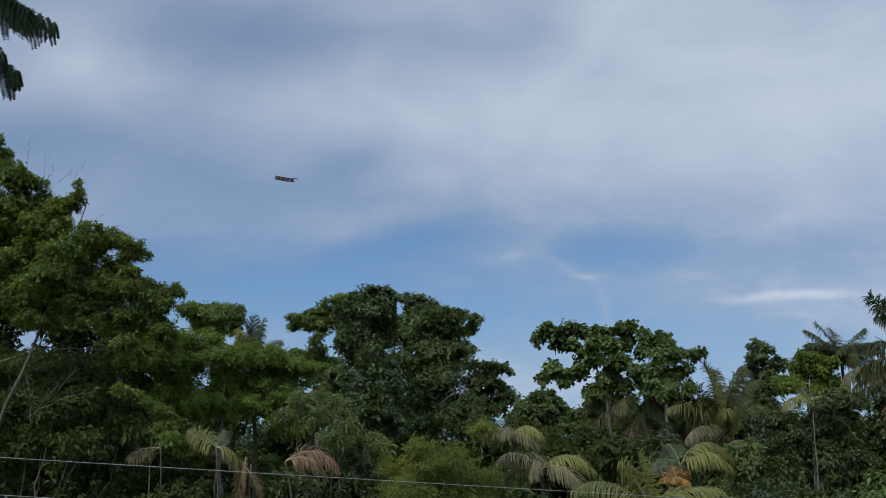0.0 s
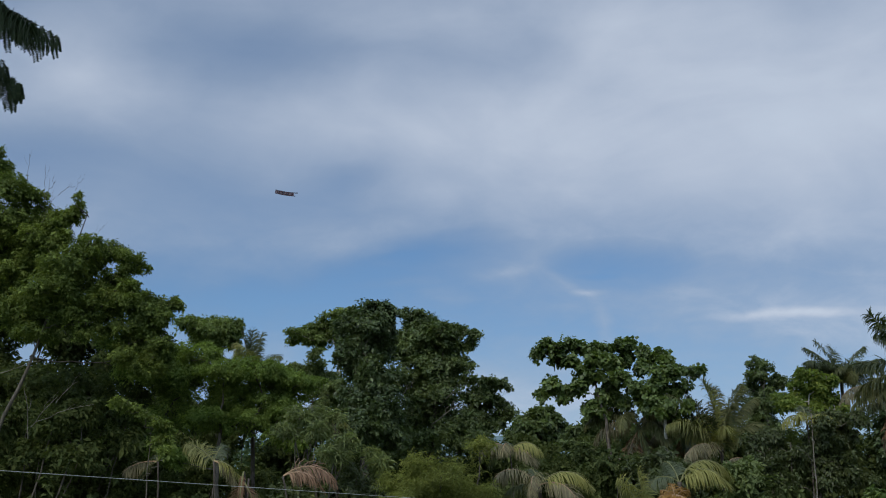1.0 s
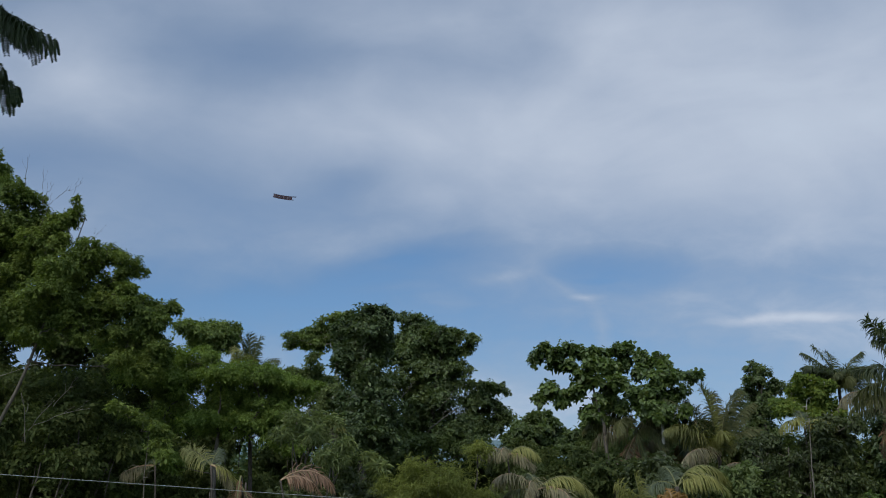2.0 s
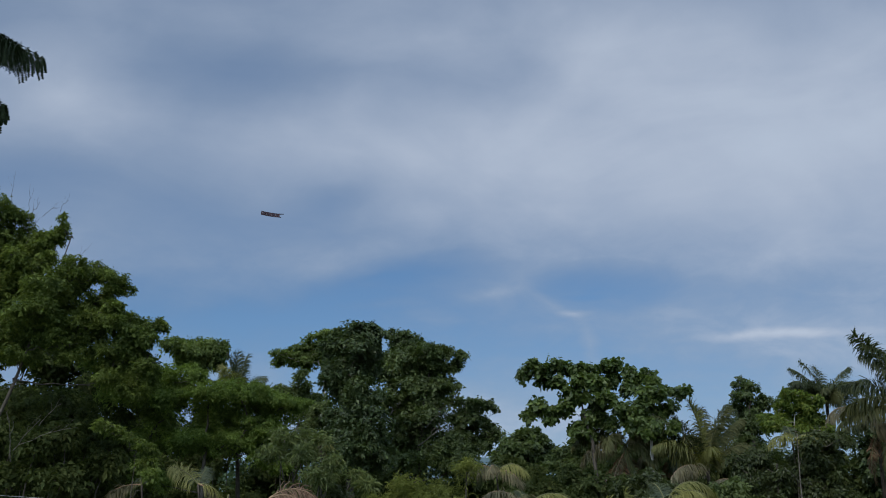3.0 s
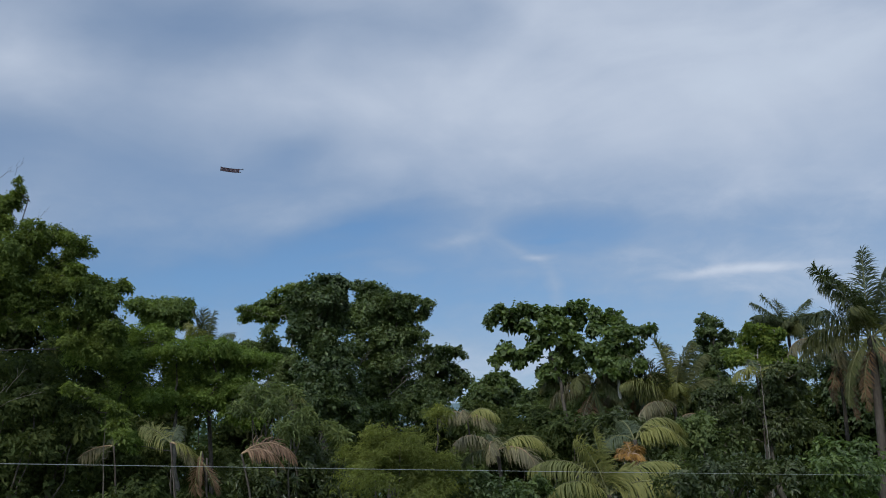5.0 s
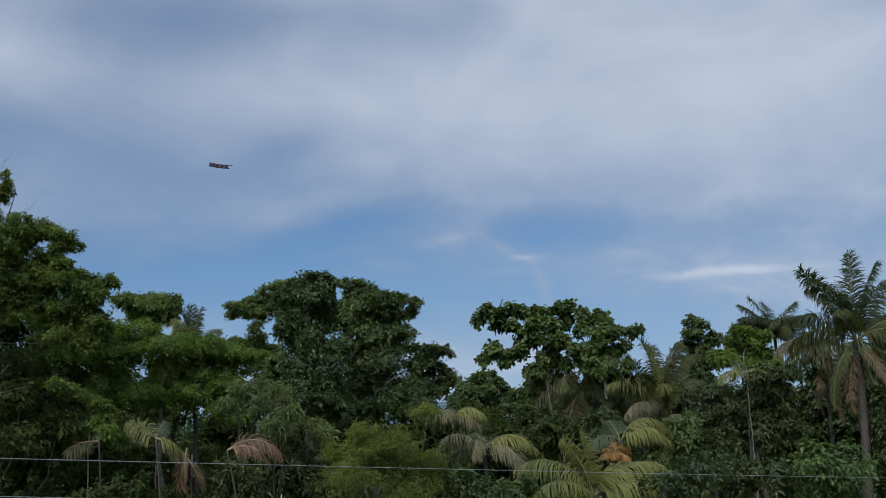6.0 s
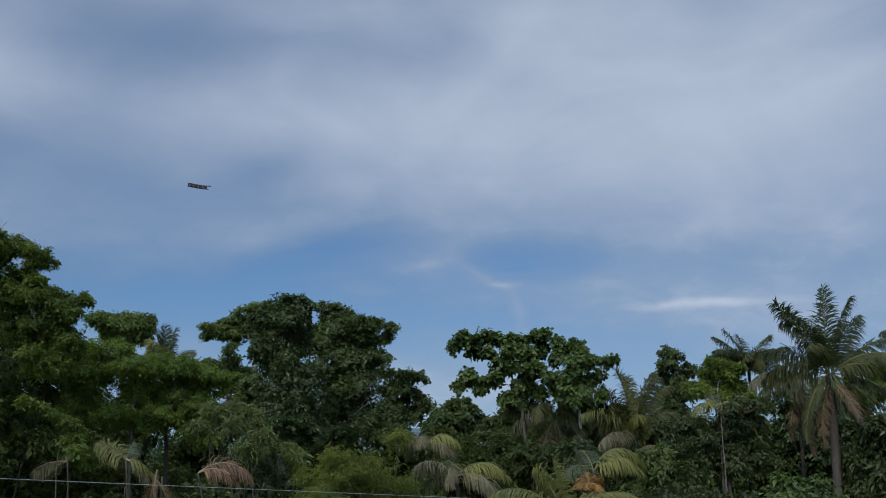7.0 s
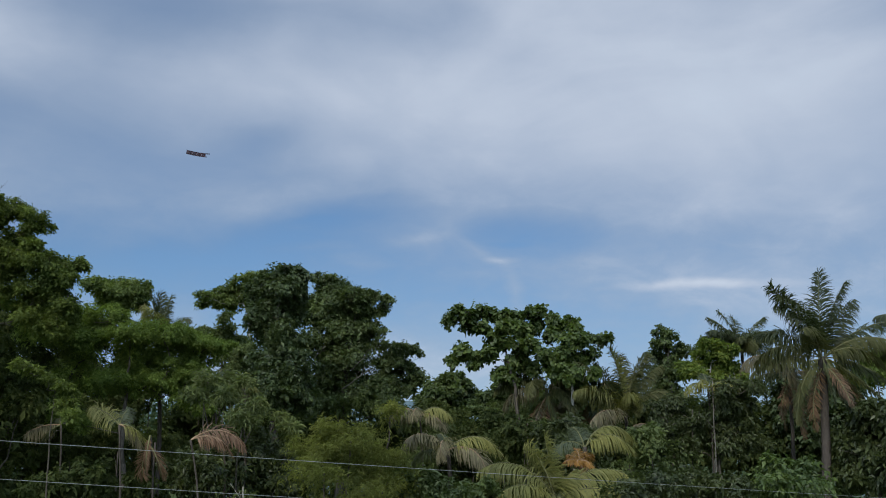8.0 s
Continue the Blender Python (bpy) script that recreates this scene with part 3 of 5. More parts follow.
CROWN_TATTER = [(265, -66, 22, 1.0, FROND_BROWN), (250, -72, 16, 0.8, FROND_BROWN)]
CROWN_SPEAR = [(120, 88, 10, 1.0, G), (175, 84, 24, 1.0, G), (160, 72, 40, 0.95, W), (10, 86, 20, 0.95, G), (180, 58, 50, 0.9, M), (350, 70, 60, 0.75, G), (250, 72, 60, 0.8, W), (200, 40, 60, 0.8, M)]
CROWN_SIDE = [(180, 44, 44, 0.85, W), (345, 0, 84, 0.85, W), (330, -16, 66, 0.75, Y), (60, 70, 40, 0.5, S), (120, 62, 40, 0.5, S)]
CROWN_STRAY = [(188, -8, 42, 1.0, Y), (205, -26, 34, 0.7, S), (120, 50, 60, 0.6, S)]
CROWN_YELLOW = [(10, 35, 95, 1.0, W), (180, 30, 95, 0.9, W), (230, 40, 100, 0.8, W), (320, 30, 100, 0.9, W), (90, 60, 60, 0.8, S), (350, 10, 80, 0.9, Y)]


def palm(x, y, hx, hz, label, fronds, length, seed, skirt=0, dry=False):
    """A palm with its foot at (x, y) and its crown over hx at the height hz."""
    rng = np.random.default_rng(seed)
    tree = thing("palm_tree", x, y, 0, label, "palm tree", "palms of the grove")
    hub = np.array([hx - x, 0, hz])
    r = 0.16 if length > 2.85 else (0.075 if length > 1.8 else 0.032)
    m = 40
    spine = curve_points((0, 0, -0.1), hub, (0.12, 0.1, 0), rng, m, 0.004)
    radii = np.linspace(r * 1.2, r * 0.75, m) * (1 + 0.06 * (np.arange(m) % 2))
    radii[-3:] *= (1.15, 1.3, 1.1)
    v, q, c = tube(spine, radii, 10, rng, 0.03)
    part("trunk", mesh_from("trunk", v, [q, c], BARK_PALM, True), tree)
    for az, el, bend, share, mat in fronds:
        hang = 2.1 if mat in (FROND_PALE, FROND_GREY, FROND_DRY) else 1.8 if mat is FROND_MID else 1.5
        blade = (0.34 if mat in (FROND_PALE, FROND_GREY, FROND_DRY) else 0.18) + 0.2 * length
        blade *= 0.4 if el < -50 else 0.62 if el < -20 else 1.0
        me, stalk = frond_mesh(rng, az + rng.normal() * 5, el + rng.normal() * 3, bend, length * share, mat, hang, blade, int(28 * length + 26))
        ob = part("frond", me, tree)
        part("stalk", stalk, ob)
        ob.location = hub + np.array([math.cos(radians(az)), math.sin(radians(az)), 0]) * r * 0.5
    for k in range(skirt):
        me, stalk = frond_mesh(rng, rng.uniform(180, 360), -50 + rng.normal() * 12, 35, length * rng.uniform(0.7, 1.0), FROND_BROWN if k % 6 != 5 else FROND_GREY, 1.2, 0.45, 40)
        ob = part("dead_frond", me, tree, "dry brown hanging frond")
        part("stalk", stalk, ob)
        ob.location = hub + np.array([0, -0.05, -0.25])
    return tree


BARE_LEFT = [(1.59, 6.29, 3.40, 6.73, 0.016), (3.04, 4.53, 3.00, 5.89, 0.016), (3.09, 4.86, 4.00, 5.68, 0.015), (3.75, 5.57, 4.55, 6.13, 0.012), (3.23, 5.02, 5.08, 5.46, 0.010), (2.72, 11.87, 3.22, 12.33, 0.010), (3.11, 12.06, 3.85, 12.15, 0.008), (3.65, 12.21, 4.12, 12.43, 0.006), (2.12, 12.50, 2.32, 13.20, 0.007), (2.69, 12.00, 2.86, 12.77, 0.006), (2.71, 11.17, 3.27, 11.81, 0.008), (4.18, 10.42, 4.86, 10.84, 0.006)]
TALL_TREE_TOP = [(-0.33, 13.07, 0.71, 0.71), (0.38, 13.27, 0.53, 0.53), (0.93, 12.98, 0.42, 0.46), (0.71, 13.82, 0.21, 0.21), (1.54, 12.40, 0.46, 0.35), (2.14, 12.31, 0.35, 0.18), (1.25, 11.35, 0.97, 0.71), (2.41, 11.55, 0.60, 0.32), (3.08, 11.65, 0.32, 0.18), (3.42, 11.90, 0.28, 0.14), (3.62, 12.13, 0.16, 0.11), (2.88, 11.32, 0.32, 0.16), (2.58, 10.79, 0.80, 0.44), (4.03, 10.67, 0.46, 0.25), (4.63, 10.62, 0.42, 0.23), (5.24, 10.29, 0.39, 0.21), (5.66, 9.99, 0.21, 0.16), (5.13, 9.92, 0.28, 0.14)]
TALL_TREE_LOW = [(1.86, 10.04, 0.88, 0.60), (3.48, 9.96, 0.85, 0.49), (4.67, 9.60, 0.57, 0.28), (5.29, 9.24, 0.25, 0.16), (3.04, 9.04, 0.97, 0.49), (4.65, 8.87, 0.74, 0.35), (5.72, 8.78, 0.67, 0.27), (6.57, 8.86, 0.35, 0.19), (6.87, 8.83, 0.14, 0.11), (6.51, 8.28, 0.32, 0.28), (1.84, 8.67, 0.88, 0.53), (4.02, 8.09, 0.88, 0.42), (5.44, 7.97, 0.78, 0.42), (6.44, 7.57, 0.53, 0.42), (5.19, 7.21, 0.64, 0.28), (6.10, 6.82, 0.60, 0.42), (2.46, 7.86, 0.71, 0.32), (0.48, 10.97, 1.24, 1.06), (0.54, 9.11, 1.06, 0.88), (4.86, 9.51, 0.42, 0.23), (5.42, 9.29, 0.32, 0.16), (4.40, 9.36, 0.49, 0.27), (5.57, 8.93, 0.42, 0.19), (4.17, 10.21, 0.42, 0.27), (3.76, 10.33, 0.42, 0.27), (5.99, 8.21, 0.42, 0.28)]
RAGGED_TREE_TOP = [(-1.56, 10.99, 0.49, 0.27), (-0.95, 11.31, 0.43, 0.24), (-0.28, 11.70, 0.49, 0.32), (0.53, 11.53, 0.49, 0.27), (1.20, 11.53, 0.32, 0.19), (1.74, 11.47, 0.24, 0.19), (2.36, 11.19, 0.35, 0.19), (2.03, 10.87, 0.32, 0.19), (1.65, 10.60, 0.32, 0.22), (-0.81, 10.55, 0.92, 0.54), (0.58, 10.60, 0.92, 0.54), (0.26, 9.53, 1.35, 0.65), (1.46, 9.84, 0.43, 0.43), (2.13, 9.73, 0.19, 0.24), (1.91, 8.98, 0.49, 0.27), (2.79, 8.87, 0.49, 0.24), (3.51, 8.92, 0.35, 0.14), (3.93, 8.84, 0.14, 0.11), (-1.19, 9.00, 0.92, 0.81)]
RAGGED_TREE_LOW = [(2.51, 8.19, 0.81, 0.43), (3.49, 7.97, 0.49, 0.24), (4.09, 7.60, 0.24, 0.19), (0.40, 8.07, 1.35, 0.70), (1.98, 7.14, 0.92, 0.60), (-1.04, 7.29, 1.08, 0.92), (0.79, 6.50, 1.19, 0.70), (3.29, 7.13, 0.65, 0.54), (2.23, 6.10, 0.92, 0.65), (-0.77, 6.00, 0.92, 0.70), (-2.02, 11.54, 0.38, 0.32), (-1.75, 10.94, 0.43, 0.38), (-2.09, 10.34, 0.43, 0.49), (0.13, 11.09, 0.65, 0.32), (1.20, 11.01, 0.60, 0.38), (-0.41, 11.01, 0.65, 0.38), (0.04, 12.00, 0.49, 0.32), (-0.50, 12.16, 0.38, 0.27), (0.72, 11.77, 0.43, 0.24), (0.47, 11.27, 0.65, 0.41), (1.45, 11.51, 0.38, 0.24), (-0.00, 10.85, 0.65, 0.49), (-0.95, 12.15, 0.38, 0.27), (-0.78, 11.63, 0.43, 0.38), (-0.24, 11.53, 0.43, 0.38)]
grow("feathery_tree", -15.17, 32.0, TALL_TREE_TOP + TALL_TREE_LOW, bare=BARE_LEFT, label='tall leafy tree with feathery light green foliage', leaf=LEAF_FEATHER_SHADED, size=0.125, thick=1.3, deep=0.9, fork=3.4, trunk_r=0.09, seed=11, bark=BARK_DARK)
grow("feathery_tree", -7.49, 36.0, [(-1.98, 7.86, 0.83, 0.56), (-0.92, 7.95, 0.72, 0.44), (0.08, 7.36, 0.76, 0.40), (1.24, 7.26, 0.80, 0.36), (2.22, 7.02, 0.72, 0.28), (3.05, 7.02, 0.44, 0.18), (-1.53, 6.98, 0.99, 0.52), (0.03, 6.53, 0.99, 0.48), (1.57, 6.33, 0.83, 0.44), (-2.02, 5.84, 0.72, 0.52), (-0.49, 5.64, 0.83, 0.40), (1.03, 5.68, 0.72, 0.40), (2.17, 5.90, 0.60, 0.36), (-2.89, 7.28, 0.87, 0.56), (-3.55, 8.26, 0.80, 0.52), (-2.15, 4.65, 0.40, 0.40), (-1.34, 4.28, 0.44, 0.32), (2.01, 5.15, 0.60, 0.28), (2.50, 4.80, 0.40, 0.20)], label='lower spreading tree with soft yellow-green foliage', leaf=LEAF_FEATHER, size=0.125, thick=1.2, fork=3.0, trunk_r=0.12, seed=12, bark=BARK_DARK)
grow("umbrella_tree", -12.96, 62.0, [(-2.35, 14.26, 0.55, 0.27), (-1.64, 14.38, 0.75, 0.34), (-0.82, 14.44, 0.82, 0.34), (0.10, 14.42, 0.62, 0.34), (0.61, 14.19, 0.27, 0.48), (-1.10, 13.81, 1.16, 0.31), (-0.10, 13.56, 0.82, 0.41), (-0.71, 13.04, 0.55, 0.34), (-1.67, 13.94, 0.75, 0.31), (-0.03, 13.91, 0.75, 0.38), (-1.05, 13.20, 0.82, 0.34), (0.25, 13.23, 0.41, 0.34), (-1.88, 13.36, 0.48, 0.27)], flat_top=True, label='distant flat-topped tree with dense olive foliage', leaf=LEAF_CANOPY, size=0.24, thick=1.3, fork=9.0, trunk_r=0.2, seed=13, bark=BARK_PALE)
grow("umbrella_tree", -3.66, 56.0, [(-4.46, 12.14, 0.31, 0.12), (-4.18, 12.49, 0.43, 0.15), (-3.69, 12.81, 0.56, 0.22), (-3.02, 13.14, 0.62, 0.22), (-2.31, 13.46, 0.62, 0.25), (-1.62, 13.67, 0.56, 0.25), (-1.06, 14.00, 0.25, 0.19), (-3.36, 12.29, 0.80, 0.15), (-2.48, 12.62, 0.93, 0.22), (-1.59, 12.98, 0.87, 0.31), (-0.85, 13.25, 0.74, 0.37), (-1.10, 12.09, 0.56, 0.25), (-0.21, 12.57, 0.77, 0.56)], flat_top=True, label='flat-topped spreading tree on pale bare branches', leaf=LEAF_CANOPY, size=0.19, thick=1.6, fork=5.5, trunk_r=0.22, seed=14, bark=BARK_PALE)
grow("broadleaf_tree", -2.94, 44.0, [(-0.47, 11.25, 0.58, 0.32), (0.11, 11.40, 0.49, 0.24), (0.65, 11.10, 0.39, 0.34), (-0.95, 11.11, 0.34, 0.24), (-1.37, 10.71, 0.36, 0.22), (-1.01, 10.42, 0.58, 0.34), (-0.05, 10.56, 0.73, 0.49), (0.68, 10.46, 0.29, 0.39), (-0.39, 9.78, 0.83, 0.53), (0.48, 9.69, 0.49, 0.49), (-1.10, 9.58, 0.58, 0.39), (-1.44, 9.10, 0.29, 0.24), (-0.72, 8.73, 0.68, 0.49), (0.23, 8.61, 0.78, 0.63), (-0.46, 7.54, 0.87, 0.73), (0.49, 7.42, 0.83, 0.78), (-0.31, 6.26, 0.92, 0.83), (0.74, 5.90, 0.87, 0.87), (-1.03, 6.84, 0.58, 0.73)], label='tall dark green broadleaf tree with dense glossy leaves', leaf=LEAF_DARK, size=0.165, thick=1.0, fork=3.5, trunk_r=0.25, seed=15, bark=BARK_DARK)
grow("broadleaf_tree", -0.71, 49.0, RAGGED_TREE_TOP + RAGGED_TREE_LOW, bare=[(0.28, 6.91, 1.51, 7.67, 0.030), (0.66, 7.75, 1.36, 8.34, 0.022), (-1.27, 7.95, -0.54, 8.76, 0.020)], label='dark broadleaf tree with a ragged open crown', leaf=LEAF_DEEP, size=0.150, thick=0.8, fork=4.0, trunk_r=0.22, seed=16, bark=BARK_DARK)
grow("broadleaf_tree", 5.48, 60.0, [(-0.70, 8.52, 0.53, 0.36), (0.05, 8.77, 0.40, 0.30), (0.70, 8.83, 0.33, 0.27), (-0.23, 8.20, 0.99, 0.40), (0.91, 8.35, 0.53, 0.33), (1.38, 7.90, 0.40, 0.33), (-0.95, 7.73, 0.73, 0.53), (0.24, 7.56, 1.06, 0.53), (1.36, 7.20, 0.60, 0.46), (-0.58, 6.71, 0.99, 0.53)], label='small distant broadleaf tree with dark foliage', leaf=LEAF_DEEP, size=0.28, thick=0.8, fork=3.0, trunk_r=0.14, seed=17, bark=BARK_DARK)
grow("broadleaf_tree", 8.17, 56.0, [(-0.30, 7.89, 0.37, 0.25), (0.30, 7.79, 0.43, 0.28), (-0.80, 7.53, 0.43, 0.28), (-0.11, 7.29, 0.80, 0.37), (0.71, 7.34, 0.43, 0.37), (-1.19, 6.82, 0.49, 0.43), (-0.14, 6.55, 0.99, 0.49), (0.76, 6.54, 0.62, 0.49)], label='rounded dense tree with olive green leaves', leaf=LEAF_OLIVE, size=0.28, thick=1.0, fork=3.0, trunk_r=0.14, seed=18, bark=BARK_DARK)
LOBED_TREE_WEST = [(-3.00, 9.11, 0.28, 0.19), (-2.66, 9.46, 0.26, 0.19), (-2.25, 9.25, 0.30, 0.19), (-1.78, 9.50, 0.30, 0.19), (-1.32, 9.43, 0.32, 0.23), (-2.10, 8.90, 0.32, 0.16), (-1.62, 8.83, 0.28, 0.19), (-2.81, 7.50, 0.26, 0.19), (-2.39, 7.77, 0.30, 0.19), (-2.55, 8.00, 0.21, 0.14), (-1.85, 7.63, 0.32, 0.21), (-1.34, 7.72, 0.30, 0.23), (-2.02, 7.34, 0.23, 0.14), (-0.82, 9.29, 0.28, 0.21), (-0.28, 9.29, 0.30, 0.21), (-0.72, 8.82, 0.37, 0.26), (-0.15, 8.73, 0.35, 0.26), (-1.18, 8.36, 0.32, 0.26), (-0.63, 8.13, 0.39, 0.30)]
LOBED_TREE_EAST = [(0.35, 9.47, 0.30, 0.21), (0.83, 9.61, 0.30, 0.19), (1.27, 9.28, 0.32, 0.21), (1.67, 8.93, 0.30, 0.21), (0.73, 9.05, 0.32, 0.26), (0.23, 8.87, 0.28, 0.28), (0.24, 8.13, 0.32, 0.28), (1.19, 8.58, 0.39, 0.28), (-0.20, 7.49, 0.42, 0.26), (-0.82, 7.04, 0.32, 0.26), (-1.03, 6.77, 0.21, 0.14), (0.43, 7.26, 0.37, 0.26), (-0.47, 6.72, 0.28, 0.19)]
grow("lobed_tree", 6.89, 42.0, LOBED_TREE_WEST + LOBED_TREE_EAST, label='open-crowned tree with large lobed bright leaves in tufts', leaf=LEAF_LOBED, size=0.19, thick=1.9, fork=6.0, trunk_r=0.09, seed=19, bark=BARK_DARK, tuft=True)
grow("lobed_tree", 8.59, 41.0, [(0.19, 9.05, 0.20, 0.18), (0.33, 8.73, 0.23, 0.18), (-0.04, 8.19, 0.36, 0.25), (0.45, 8.09, 0.32, 0.23), (0.81, 8.36, 0.27, 0.16), (1.27, 8.20, 0.25, 0.16), (1.55, 8.25, 0.14, 0.11), (1.10, 7.73, 0.20, 0.14), (-0.89, 7.56, 0.41, 0.27), (-0.21, 7.56, 0.45, 0.29), (0.59, 7.47, 0.34, 0.23), (1.10, 6.95, 0.18, 0.14), (0.77, 6.80, 0.25, 0.16), (-0.56, 7.03, 0.50, 0.25), (0.11, 6.89, 0.41, 0.25), (0.31, 6.51, 0.25, 0.16), (-0.28, 6.49, 0.27, 0.16)], label='slender tree with a pale trunk and lobed leaves', leaf=LEAF_LOBED, size=0.19, thick=1.9, fork=6.5, trunk_r=0.075, seed=20, bark=BARK_PALE, tuft=True)
grow("broadleaf_tree", 14.18, 46.0, [(0.00, 9.68, 0.18, 0.15), (-0.17, 9.43, 0.25, 0.18), (0.17, 9.27, 0.28, 0.20), (-0.42, 8.92, 0.30, 0.20), (0.03, 8.84, 0.38, 0.25), (0.80, 8.81, 0.23, 0.20), (1.07, 8.51, 0.18, 0.15), (0.56, 8.51, 0.30, 0.23), (-0.42, 8.36, 0.36, 0.23), (0.18, 8.16, 0.46, 0.28), (-0.43, 7.66, 0.46, 0.30), (0.33, 7.56, 0.51, 0.33), (-0.27, 6.84, 0.61, 0.46), (0.34, 6.59, 0.61, 0.46)], label='narrow pointed tree with small dark leaves', leaf=LEAF_DEEP, size=0.150, thick=0.85, fork=5.0, trunk_r=0.12, seed=21, bark=BARK_DARK)
grow("broadleaf_tree", 13.58, 39.0, [(-0.15, 7.84, 0.19, 0.15), (0.33, 7.71, 0.28, 0.17), (0.75, 7.53, 0.24, 0.19), (-0.13, 7.45, 0.26, 0.17), (0.46, 7.28, 0.39, 0.22), (-0.61, 6.94, 0.39, 0.19), (-0.05, 6.94, 0.39, 0.22), (0.73, 6.93, 0.34, 0.22), (-0.85, 6.60, 0.28, 0.17), (0.30, 6.51, 0.43, 0.22), (1.06, 6.59, 0.30, 0.22)], label='broadleaf tree with fresh yellow-green upper leaves', leaf=LEAF_LIME, size=0.170, thick=1.7, fork=4.2, trunk_r=0.1, seed=22, bark=BARK_PALE)
grow("broadleaf_tree", 13.35, 37.0, [(0.29, 6.00, 0.49, 0.25), (0.95, 5.85, 0.41, 0.25), (-0.21, 5.66, 0.41, 0.25), (-2.33, 5.12, 0.45, 0.31), (-1.66, 5.39, 0.37, 0.27), (0.01, 5.20, 0.65, 0.37), (0.88, 5.18, 0.53, 0.37), (-2.09, 4.42, 0.57, 0.41), (-1.16, 4.60, 0.45, 0.37), (1.35, 4.58, 0.41, 0.41), (-0.33, 4.48, 0.61, 0.41), (0.52, 4.36, 0.61, 0.45), (-2.63, 3.92, 0.41, 0.37), (-1.34, 3.87, 0.61, 0.37), (-0.05, 3.74, 0.69, 0.37), (1.08, 3.81, 0.49, 0.37)], label='bushy broadleaf tree with glossy dark leaves', leaf=LEAF_GLOSSY, size=0.150, thick=1.1, fork=2.0, trunk_r=0.12, seed=23, bark=BARK_DARK)
grow("broadleaf_tree", 31.43, 58.0, [(-1.50, 10.01, 0.70, 0.38), (-0.60, 10.52, 0.77, 0.45), (-1.07, 9.20, 0.96, 0.51), (-1.97, 8.70, 0.64, 0.45), (0.17, 9.71, 0.96, 0.77), (-2.25, 9.35, 0.38, 0.29)], label='far leafy tree with rounded green crown', leaf=LEAF_FEATHER, size=0.28, thick=1.1, fork=3.0, trunk_r=0.16, seed=24, bark=BARK_DARK)
grow("broadleaf_tree", 17.9, 35.0, [(0.1, 4.8, 0.90, 0.70), (1.0, 4.1, 1.21, 1.21), (-0.3, 3.5, 0.90, 0.80), (0.4, 2.6, 1.41, 0.80)], label='bushy tree with long drooping glossy leaves', leaf=LEAF_GLOSSY, size=0.25, thick=1.0, fork=1.6, trunk_r=0.1, seed=25, bark=BARK_DARK)
grow("broadleaf_tree", -6.15, 51.0, [(0.08, 10.36, 0.37, 0.25), (0.19, 9.92, 0.39, 0.28), (-0.43, 9.80, 0.34, 0.23), (-1.33, 9.83, 0.56, 0.20), (-2.05, 9.77, 0.45, 0.20), (-1.89, 9.38, 0.68, 0.25), (0.54, 9.45, 0.56, 0.28), (-0.13, 9.25, 0.62, 0.34), (1.11, 8.83, 0.73, 0.39), (0.32, 8.48, 0.79, 0.45), (1.68, 8.23, 0.68, 0.51)], label='rounded olive green tree behind the palms', leaf=LEAF_OLIVE, size=0.22, thick=1.0, fork=4.5, trunk_r=0.12, seed=26, bark=BARK_DARK)
grow("broadleaf_tree", 19.7, 44.0, [(-0.9, 6.6, 0.96, 0.76), (0.4, 6.3, 1.14, 0.91), (-0.2, 4.9, 1.26, 1.01), (2.1, 6.7, 1.01, 0.91), (1.3, 4.9, 1.26, 1.01)], label='shaded broadleaf tree behind the tall palm', leaf=LEAF_DARK, size=0.21, thick=0.9, fork=3.0, trunk_r=0.1, seed=27, bark=BARK_DARK)
grow("broadleaf_tree", -15.0, 39.5, [(-0.7, 9.6, 1.10, 0.50), (0.8, 9.1, 0.95, 0.48), (2.2, 8.3, 1.05, 0.91), (-0.6, 7.45, 1.20, 0.40), (-1.9, 7.9, 0.7, 0.35), (0.6, 8.35, 0.5, 0.22), (-2.9, 9.8, 1.36, 0.60), (-1.7, 10.4, 1.13, 0.82), (1.5, 7.2, 1.05, 0.72)], label='dark broadleaf tree standing behind the tall feathery tree', leaf=LEAF_SHADED, size=0.26, thick=0.75, fork=3.0, trunk_r=0.14, seed=28, bark=BARK_DARK)
grow("feathery_tree", -8.40, 31.0, [(0.09, 4.91, 0.34, 0.22), (-0.32, 5.18, 0.24, 0.15), (0.38, 4.51, 0.27, 0.19), (0.07, 4.36, 0.21, 0.14), (-1.07, 5.54, 0.31, 0.15), (-0.66, 5.39, 0.21, 0.14), (0.61, 4.05, 0.15, 0.14)], label='low young tree with fresh feathery green boughs', leaf=LEAF_FEATHER_SHADED, size=0.14, thick=0.8, fork=1.3, trunk_r=0.04, seed=29, bark=BARK_DARK)
shrub("fine_leaf_bush", 0.0, 30.0, [(0.0, 3.5, 1.03, 0.55), (-0.9, 3.1, 0.86, 0.62), (0.6, 3.1, 0.95, 0.69), (-0.3, 2.5, 1.55, 0.77), (1.1, 2.4, 0.77, 0.69), (1.1, 4.2, 0.43, 0.31)], label='feathery yellow-green bush of fine leaves', leaf=LEAF_FINE, size=0.13, thick=1.5, seed=31)
